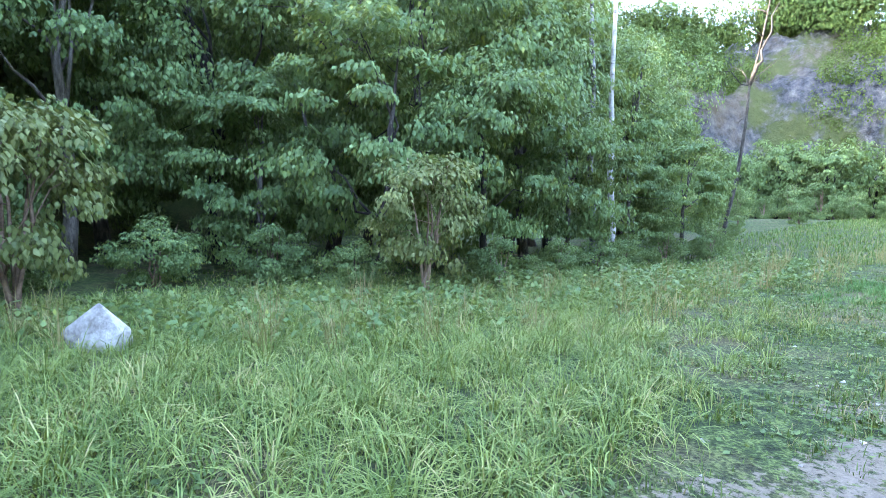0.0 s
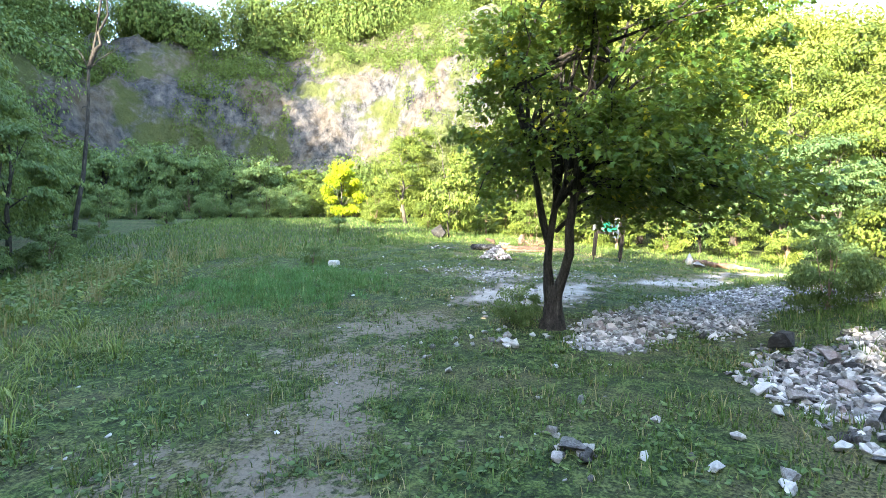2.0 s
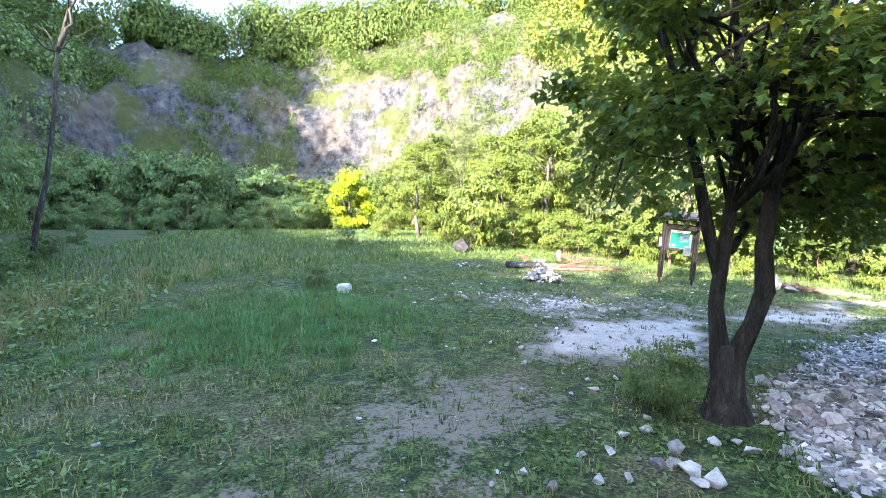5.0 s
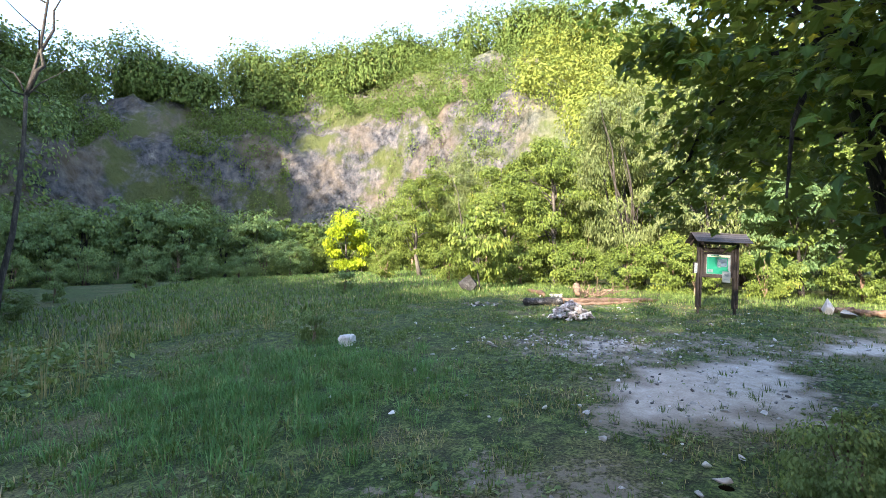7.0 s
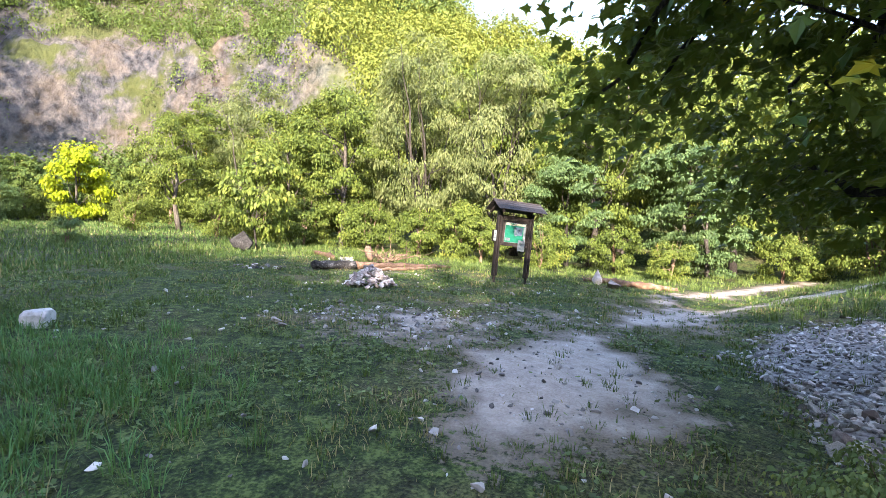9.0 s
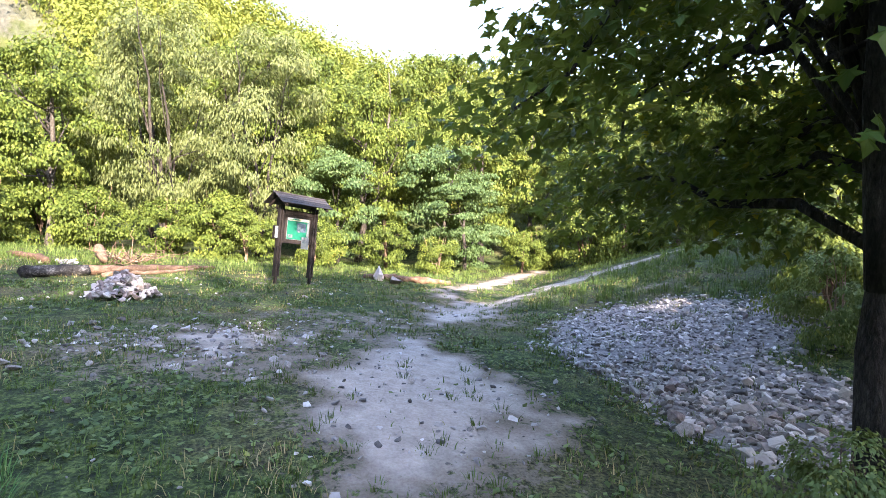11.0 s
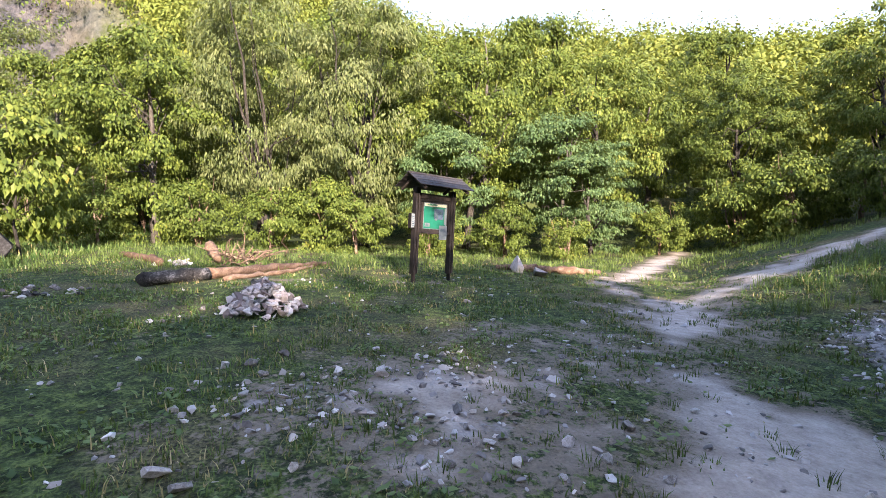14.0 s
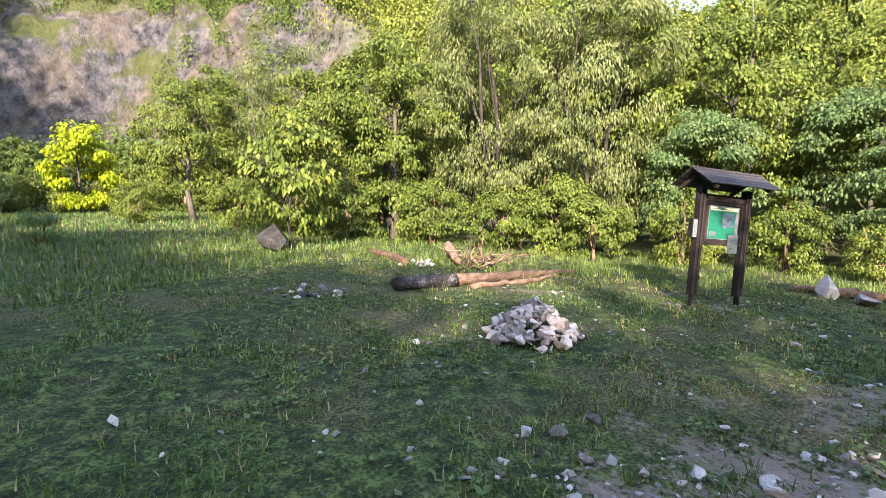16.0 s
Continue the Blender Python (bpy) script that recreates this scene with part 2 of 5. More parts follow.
def bare_soil(x, y):
    """Trodden sand and earth, 0 to 1."""
    w = 0.6 * (fbm(x * 0.9, y * 0.9, 21) - 0.5) + 0.7 * (fbm(x * 3, y * 3, 25, 3) - 0.5)
    v = 1.45 - ellipse(x, y, 12, 4.3, 2.4, 1.05, -8)
    v = np.maximum(v, 0.75 - 0.5 * ellipse(x, y, 7.3, 4.7, 1.9, 1.0, -10))
    v = np.maximum(v, 0.6 * strip(x, y, [(1.4, 1.0), (3.3, 2.2), (5.0, 3.1), (6.4, 4.1), (8.0, 4.7)], 1.5) - 0.0)
    v = np.maximum(v, 0.85 - 0.8 * ellipse(x, y, 3.4, 2.1, 1.3, 0.75, 30))
    v = np.maximum(v, 0.5 - ellipse(x, y, 3.0, 3.8, 0.7, 0.4, 0))
    v = np.maximum(v, 0.8 - 0.5 * ellipse(x, y, 13.4, 6.2, 1.6, 1.7, 0))
    v = np.maximum(v, 1.0 * strip(x, y, [(16.1, 2.6), (17.9, 1.7), (18.5, 0.0), (19.1, -2.5), (19.7, -6.0), (19.9, -12)], 1.6) - 0.1)
    v = np.maximum(v, 1.0 * strip(x, y, [(17.9, 1.9), (20.3, 1.6), (23.3, -1.2), (27.3, -5.0)], 1.1) - 0.1)
    v = np.maximum(v, 0.62 * strip(x, y, [(13.9, 3.9), (16.1, 2.8), (17.9, 1.8)], 1.1) - 0.15)
    v = np.maximum(v, 0.9 - ellipse(x, y, 18.9, -7.5, 2.2, 2.6))
    v = np.maximum(v, 0.36 * smooth(0.5, 0.7, fbm(x * 0.75, y * 0.75, 27)) * smooth(10, 12, x) * (1 - smooth(20, 24, x)) * (1 - smooth(8, 11, y)))
    out = np.clip((v + w) * 1.35 - 0.12, 0, 1)
    return np.minimum(out, 0.64 + 0.4 * smooth(8.8, 10.6, x))


def stony(x, y):
    """Loose rubble and gravel, 0 to 1."""
    w = 0.5 * (fbm(x * 0.8, y * 0.8, 31) - 0.5) + 0.4 * (fbm(x * 3.5, y * 3.5, 35, 3) - 0.5)
    v = 1.1 * strip(x, y, [(8.7, 1.8), (10.2, 1.9), (11.8, 1.8), (13.3, 1.6)], 1.0) - 0.05
    v = np.maximum(v, 1.1 - ellipse(x, y, 8.0, -0.7, 1.7, 1.1, 20))
    v = np.maximum(v, 0.9 - ellipse(x, y, 9.6, -1.2, 1.2, 0.8, 0))
    v = np.maximum(v, 1.15 - ellipse(x, y, 13.7, 0.0, 2.3, 2.6, 20))
    v = np.maximum(v, 1.0 - ellipse(x, y, 11.5, 0.9, 1.9, 1.3, 0))
    v = np.maximum(v, 0.85 - ellipse(x, y, 11.7, 1.6, 1.5, 0.9, 0))
    v = np.maximum(v, 0.5 - 0.45 * ellipse(x, y, 13.8, 6.5, 1.6, 2.1, 0))
    return np.clip((v + w) * 1.5 - 0.2, 0, 1)


def ground_material():
    m, n, l, b = shader("ground_cover", 0.92)
    tc = n.new("ShaderNodeTexCoord")
    at = tc.outputs["Object"]

    def mask(name):
        a = n.new("ShaderNodeAttribute")
        a.attribute_name = name
        return a.outputs["Fac"]

    fine, mid, coarse = noise_of(n, l, at, 38, 4), noise_of(n, l, at, 7, 4), noise_of(n, l, at, 0.55, 3)
    # the dark tones put shade between the tufts into the ground colour
    green = ramp(n, [(0.4, (0.008, 0.014, 0.004)), (0.5, (0.03, 0.052, 0.012)), (0.6, (0.11, 0.15, 0.04))])
    l.new(maths(n, l, "MULTIPLY_ADD", fine, 0.5, maths(n, l, "MULTIPLY", mid, 0.5)), green.inputs[0])
    dry = ramp(n, [(0.38, (0.024, 0.022, 0.01)), (0.62, (0.17, 0.145, 0.07))])
    l.new(fine, dry.inputs[0])
    patch = ramp(n, [(0.46, (0, 0, 0)), (0.64, (0.75, 0.75, 0.75))])
    l.new(coarse, patch.inputs[0])
    col = mix(n, l, patch.outputs[0], green.outputs[0], dry.outputs[0])
    soil = ramp(n, [(0.25, (0.24, 0.2, 0.165)), (0.5, (0.42, 0.37, 0.325)), (0.75, (0.58, 0.53, 0.475))])
    l.new(maths(n, l, "MULTIPLY_ADD", fine, 0.45, maths(n, l, "MULTIPLY", mid, 0.55)), soil.inputs[0])
    edge = ramp(n, [(0.4, (0, 0, 0)), (0.58, (1, 1, 1))])
    l.new(maths(n, l, "MULTIPLY_ADD", maths(n, l, "SUBTRACT", noise_of(n, l, at, 13, 6, 0.7), 0.5), 2.1, mask("soil")), edge.inputs[0])
    earth = mix(n, l, fine, (0.08, 0.064, 0.045), (0.25, 0.21, 0.16))
    pale = ramp(n, [(0.62, (0, 0, 0)), (1.0, (1, 1, 1))])
    l.new(mask("soil"), pale.inputs[0])
    col = mix(n, l, edge.outputs[0], col, mix(n, l, pale.outputs[0], earth, soil.outputs[0]))
    vor = n.new("ShaderNodeTexVoronoi")
    vor.inputs["Scale"].default_value = 14
    l.new(at, vor.inputs["Vector"])
    gravel = mix(n, l, fine, (0.14, 0.13, 0.125), (0.36, 0.34, 0.33))
    edge2 = ramp(n, [(0.4, (0, 0, 0)), (0.6, (1, 1, 1))])
    l.new(maths(n, l, "MULTIPLY_ADD", maths(n, l, "SUBTRACT", mid, 0.5), 0.6, mask("stones")), edge2.inputs[0])
    col = mix(n, l, edge2.outputs[0], col, gravel)
    # crags: fractured rock with ledges of grass and rust
    stretched = n.new("ShaderNodeMapping")
    stretched.inputs["Scale"].default_value = (0.75, 0.75, 0.62)
    l.new(at, stretched.inputs[0])
    r1, r2 = noise_of(n, l, stretched.outputs[0], 1.1, 8, 0.7), noise_of(n, l, at, 0.12, 5)
    rock = ramp(n, [(0.36, (0.016, 0.017, 0.021)), (0.48, (0.075, 0.075, 0.084)), (0.6, (0.145, 0.134, 0.13)), (0.72, (0.23, 0.212, 0.2))])
    l.new(r1, rock.inputs[0])
    rust = ramp(n, [(0.44, (0, 0, 0)), (0.6, (0.55, 0.55, 0.55))])
    l.new(noise_of(n, l, at, 0.09, 6, 0.65), rust.inputs[0])
    face = mix(n, l, rust.outputs[0], rock.outputs[0], (0.17, 0.122, 0.066))
    growth = ramp(n, [(0.51, (0, 0, 0)), (0.61, (1, 1, 1))])
    l.new(maths(n, l, "MULTIPLY_ADD", r1, -0.35, maths(n, l, "MULTIPLY_ADD", r2, 1.15, 0.115)), growth.inputs[0])
    face = mix(n, l, growth.outputs[0], face, mix(n, l, r1, (0.035, 0.05, 0.015), (0.13, 0.14, 0.045)))
    scrub = mix(n, l, r1, (0.04, 0.065, 0.02), (0.13, 0.16, 0.05))
    col = mix(n, l, mask("slope"), col, scrub)
    col = mix(n, l, mask("crag"), col, face)
    l.new(col, b.inputs["Base Color"])
    far_bump = maths(n, l, "MULTIPLY", r1, maths(n, l, "MULTIPLY", mask("crag"), 30.0))
    high = maths(n, l, "ADD", maths(n, l, "MULTIPLY_ADD", mid, 1.0, maths(n, l, "MULTIPLY", vor.outputs["Distance"], mask("stones"))), maths(n, l, "ADD", far_bump, maths(n, l, "MULTIPLY", fine, 0.5)))
    bumped(n, l, b, high, 0.9, 0.05)
    return m


def mesh_of(name, verts, faces, material, smoothed=False):
    """A mesh from arrays of places and of equal faces."""
    verts, faces = np.asarray(verts, np.float32), np.asarray(faces, np.int32)
    me = bpy.data.meshes.new(name)
    k = faces.shape[1]
    me.vertices.add(len(verts))
    me.vertices.foreach_set("co", verts.ravel())
    me.loops.add(faces.size)
    me.loops.foreach_set("vertex_index", faces.ravel())
    me.polygons.add(len(faces))
    me.polygons.foreach_set("loop_start", np.arange(0, faces.size, k, dtype=np.int32))
    me.update(calc_edges=True)
    me.polygons.foreach_set("use_smooth", np.full(len(faces), smoothed))
    me.materials.append(material)
    me.validate()
    return me


def build_ground():
    segments = 560
    radii = np.concatenate([[0.05], 0.25 + np.cumsum(np.r_[np.full(90, 0.14), np.geomspace(0.15, 1.0, 70)]), ])
    radii = np.r_[radii, radii[-1] + np.cumsum(np.full(110, 0.55)), ]
    radii = np.r_[radii, radii[-1] + np.cumsum(np.geomspace(1.5, 90, 28))]
    a = np.linspace(0, 2 * np.pi, segments, endpoint=False)
    x, y = CENTRE[0] + radii[:, None] * np.sin(a), CENTRE[1] + radii[:, None] * np.cos(a)
    z, (_, crag) = height_at(x, y), hill(x, y)
    slope = smooth(0.3, 3.0, hill(x, y)[0])
    verts = np.stack([x, y, z], -1).reshape(-1, 3)
    i, j = np.meshgrid(np.arange(len(radii) - 1), np.arange(segments), indexing="ij")
    k = (j + 1) % segments
    faces = np.stack([i * segments + j, i * segments + k, (i + 1) * segments + k, (i + 1) * segments + j], -1).reshape(-1, 4)[:, ::-1]
    me = mesh_of("ground", verts, faces, ground_material(), True)
    for name, v in (("soil", bare_soil(x, y)), ("stones", stony(x, y)), ("crag", crag), ("slope", slope)):
        me.attributes.new(name, "FLOAT", "POINT").data.foreach_set("value", np.asarray(v, np.float32).ravel())
    return tagged(new("ground", me), "meadow of grass and trodden earth below a quarry cliff", "ground", kind="structure")


build_ground()


# ---- helpers for things ----
rng = np.random.default_rng(7)


def ground_z(x, y):
    return float(height_at(x, y))


def thing(name, place, label, category, group="", turn=0.0, kind=""):
    ob = new(name)
    ob.matrix_basis = pose(*place, 0, 0, turn)
    return tagged(ob, label, category, group, kind)


def part(name, me, parent, label="", m=None):
    ob = new(name, me)
    ob.parent = parent
    if m is not None:
        ob.matrix_basis = m
    return tagged(ob, label) if label else ob


def from_bm(name, bm, material, smoothed=False):
    me = bpy.data.meshes.new(name)
    bmesh.ops.recalc_face_normals(bm, faces=bm.faces)
    bm.to_mesh(me)
    bm.free()
    me.materials.append(material)
    if smoothed:
        me.polygons.foreach_set("use_smooth", np.full(len(me.polygons), True))
    return me


def box_mesh(name, sx, sy, sz, material, bevel=0.006, wobble=0.0, seed=0):
    """A block with worn edges, standing on z = 0, centred in x and y."""
    bm = bmesh.new()
    bmesh.ops.create_cube(bm, size=1, matrix=Matrix.LocRotScale((0, 0, sz / 2), None, (sx, sy, sz)))
    if wobble:
        bmesh.ops.subdivide_edges(bm, edges=list(bm.edges), cuts=2, use_grid_fill=True)
        for v in bm.verts:
            v.co += wobble * noise.noise_vector(v.co * 3 + Vector((seed, 0, 0)))
    if bevel:
        bmesh.ops.bevel(bm, geom=[e for e in bm.edges if len(e.link_faces) == 2 and e.calc_face_angle(0) > 0.6], offset=bevel, segments=1, affect="EDGES")
    return from_bm(name, bm, material)


def tube(points, radii, sides=7, seed=0, rough=0.0):
    """Places and triangles of a tapered limb along points."""
    points = np.asarray(points, float)
    way = np.gradient(points, axis=0)
    way /= np.linalg.norm(way, axis=1)[:, None] + 1e-9
    side = np.cross(way, (0.31, 0.95, 0.07))
    side /= np.linalg.norm(side, axis=1)[:, None] + 1e-9
    up = np.cross(way, side)
    a = np.linspace(0, 2 * np.pi, sides, endpoint=False)
    r = np.asarray(radii, float)[:, None] * np.ones(sides)
    if rough:
        r = r * (1 + rough * (np.random.default_rng(seed).random(r.shape) - 0.5))
    rings = points[:, None] + r[..., None] * (np.cos(a)[None, :, None] * side[:, None] + np.sin(a)[None, :, None] * up[:, None])
    n = len(points)
    i, j = np.meshgrid(np.arange(n - 1), np.arange(sides), indexing="ij")
    k = (j + 1) % sides
    q = np.stack([i * sides + j, i * sides + k, (i + 1) * sides + k, (i + 1) * sides + j], -1).reshape(-1, 4)
    t = np.concatenate([q[:, [0, 1, 2]], q[:, [0, 2, 3]]])
    ends = np.array([[0, s + 1, s] for s in range(1, sides - 1)])
    t = np.concatenate([t, ends, ends[:, ::-1] + (n - 1) * sides])
    return rings.reshape(-1, 3), t


def joined(pieces):
    verts, faces, at = [], [], 0
    for v, f in pieces:
        verts.append(v)
        faces.append(np.asarray(f) + at)
        at += len(v)
    return np.concatenate(verts), np.concatenate(faces)


def bent_line(start, end, sag=0.0, steps=6, wander=0.05, seed=0):
    g = np.random.default_rng(seed)
    q = np.linspace(0, 1, steps)[:, None]
    p = np.asarray(start) * (1 - q) + np.asarray(end) * q
    p[:, 2] += sag * np.sin(np.pi * q[:, 0])
    p[1:-1] += g.normal(0, wander, (steps - 2, 3))
    return p


# outlines of one leaf, lying in x and y, stem at the origin
LEAVES = {
    "maple": np.array([(0, 0, 0), (0.28, -0.12, 0), (0.26, 0.16, 0.03), (0.56, 0.3, -0.05), (0.27, 0.48, 0.03), (0.0, 1.0, -0.1), (-0.27, 0.48, 0.03), (-0.56, 0.3, -0.05), (-0.26, 0.16, 0.03), (-0.28, -0.12, 0)]) * (1, 1, 1),
    "oval": np.array([(0, 0, 0), (0.3, 0.35, -0.06), (0.0, 1.0, -0.08), (-0.3, 0.35, -0.06)]),
    "narrow": np.array([(0, 0, 0), (0.15, 0.4, -0.03), (0.0, 1.0, -0.1), (-0.15, 0.4, -0.03)]),
    "spray": np.array([(0, 0, 0), (0.42, 0.3, -0.1), (0.2, 0.62, 0.05), (0.0, 1.0, -0.16), (-0.34, 0.7, -0.02), (-0.4, 0.25, -0.1)]),
}
FANS = {k: np.array([[0, i, i + 1] for i in range(1, len(v) - 1)]) for k, v in LEAVES.items()}


def leaves_mesh(name, places, size, material, shape="oval", droop=0.35, seed=0, flat=0.5, outward=None, facing=0.0):
    """Many single leaves at places, with mixed size and turn."""
    g = np.random.default_rng(seed)
    n = len(places)
    turn, tip, rock_ = g.uniform(0, 2 * np.pi, n), g.normal(-droop, flat, n), g.normal(0, flat, n)
    if outward is not None:
        turn = np.arctan2(-outward[:, 0], outward[:, 1]) + g.normal(0, 0.9 - 0.5 * facing, n)
        unit = outward / (np.linalg.norm(outward, axis=1)[:, None] + 1e-9)
        tip = tip * (1 - facing) - facing * (np.arccos(np.clip(unit[:, 2], -1, 1)) + g.normal(0, 0.35, n))
    s = size * g.uniform(0.6, 1.25, n)
    p = LEAVES[shape][None] * s[:, None, None]
    c, w = np.cos(rock_)[:, None], np.sin(rock_)[:, None]
    x, z = p[..., 0] * c + p[..., 2] * w, -p[..., 0] * w + p[..., 2] * c
    c, w = np.cos(tip)[:, None], np.sin(tip)[:, None]
    y, z = p[..., 1] * c - z * w, p[..., 1] * w + z * c
    c, w = np.cos(turn)[:, None], np.sin(turn)[:, None]
    v = np.stack([x * c - y * w, x * w + y * c, z], -1) + np.asarray(places)[:, None]
    k = LEAVES[shape].shape[0]
    f = FANS[shape][None] + (np.arange(n) * k)[:, None, None]
    return mesh_of(name, v.reshape(-1, 3), f.reshape(-1, 3), material)


def crown_places(count, centre, radii, clumps, clump_size, seed, low=-0.9, flatten=0.55, hollow=0.55):
    """Leaf places in clumps near the outside of an uneven crown, and the way out from its middle."""
    g = np.random.default_rng(seed)
    d = g.normal(size=(clumps, 3))
    d /= np.linalg.norm(d, axis=1)[:, None]
    d[:, 2] = np.where(d[:, 2] < low, -d[:, 2] * 0.5, d[:, 2])
    mid = np.asarray(centre) + d * np.asarray(radii) * (g.uniform(hollow, 1.0, clumps) ** 0.6)[:, None] * g.uniform(0.82, 1.1, clumps)[:, None]
    pick = g.integers(0, clumps, count)
    e = g.normal(size=(count, 3))
    e /= np.linalg.norm(e, axis=1)[:, None]
    scale = clump_size * g.uniform(0.6, 1.3, clumps)[pick]
    off = e * (g.random(count) ** 0.45)[:, None] * scale[:, None] * (1, 1, flatten)
    off[:, 2] -= 0.25 * (np.hypot(off[:, 0], off[:, 1]) ** 2) / np.maximum(scale, 0.01)
    p = mid[pick] + off
    out = (p - np.asarray(centre)) / np.asarray(radii) * 0.8 + off / np.maximum(scale, 0.01)[:, None]
    return p, out, mid


def tree_meshes(name, height, crown_centre, radii, leaf_count, leaf_size, leaf_mat, bark_mat, trunk_r, seed, shape="oval", clumps=60, clump_size=0.8, stems=1, low=-0.9, flatten=0.55, limbs=14):
    """Trunk with limbs, and crown, of one kind of tree standing at the origin."""
    g = np.random.default_rng(seed)
    p, out, mid = crown_places(leaf_count, crown_centre, radii, clumps, clump_size, seed, low, flatten)
    p[:, 2] = np.maximum(p[:, 2], 0.06)
    pieces = []
    for s in range(stems):
        foot = np.array([0, 0, -0.15]) + (g.normal(0, trunk_r * 1.3, 3) * (1, 1, 0) if stems > 1 else 0)
        head = np.array([*(g.normal(0, 0.06 * height, 2)), height * 0.93]) + (g.normal(0, 0.12 * height, 3) * (1, 1, 0) if stems > 1 else 0)
        line = bent_line(foot, head, 0, 8, 0.012 * height, seed + s)
        pieces.append(tube(line, trunk_r * np.array([1.35, 1, 0.86, 0.72, 0.58, 0.42, 0.26, 0.1]), 8, seed, 0.25))
        for k in range(limbs // stems):
            q = g.uniform(0.2, 0.85)
            base = line[min(7, int(q * 7))] * (1 - (q * 7) % 1) + line[min(7, int(q * 7) + 1)] * ((q * 7) % 1)
            tip = mid[g.integers(0, clumps)]
            if tip[2] > base[2] - 0.1 * height:
                pieces.append(tube(bent_line(base, tip, 0.03 * height, 5, 0.02 * height, seed + k), trunk_r * np.array([0.42, 0.3, 0.2, 0.12, 0.04]) * (1.1 - 0.6 * q), 5, k, 0.2))
    v, f = joined(pieces)
    return mesh_of(name + "_trunk", v, f, bark_mat, True), leaves_mesh(name + "_crown", p, leaf_size, leaf_mat, shape, 0.35, seed, 0.5, out, 0.62)


def plant(meshes, x, y, scale, turn, name, label, category, group="", sink=0.0, squash=1.0):
    ob = thing(name, (x, y, ground_z(x, y) - sink), label, category, group, turn)
    ob.scale = (scale, scale, scale * squash)
    part("trunk", meshes[0], ob)
    part("crown", meshes[1], ob)
    return ob


WALK_LINE = [(-2, -3), (0.2, -1.3), (2.5, 0.1), (5.2, 3.7), (7.3, 5.6), (9.7, 6.7), (11.4, 7.9)]


def off_walk(x, y):
    best = np.full(np.shape(x), 1e9)
    for (ax, ay), (bx, by) in zip(WALK_LINE, WALK_LINE[1:]):
        q = np.clip(((x - ax) * (bx - ax) + (y - ay) * (by - ay)) / ((bx - ax) ** 2 + (by - ay) ** 2), 0, 1)
        best = np.minimum(best, np.hypot(x - ax - q * (bx - ax), y - ay - q * (by - ay)))
    return best


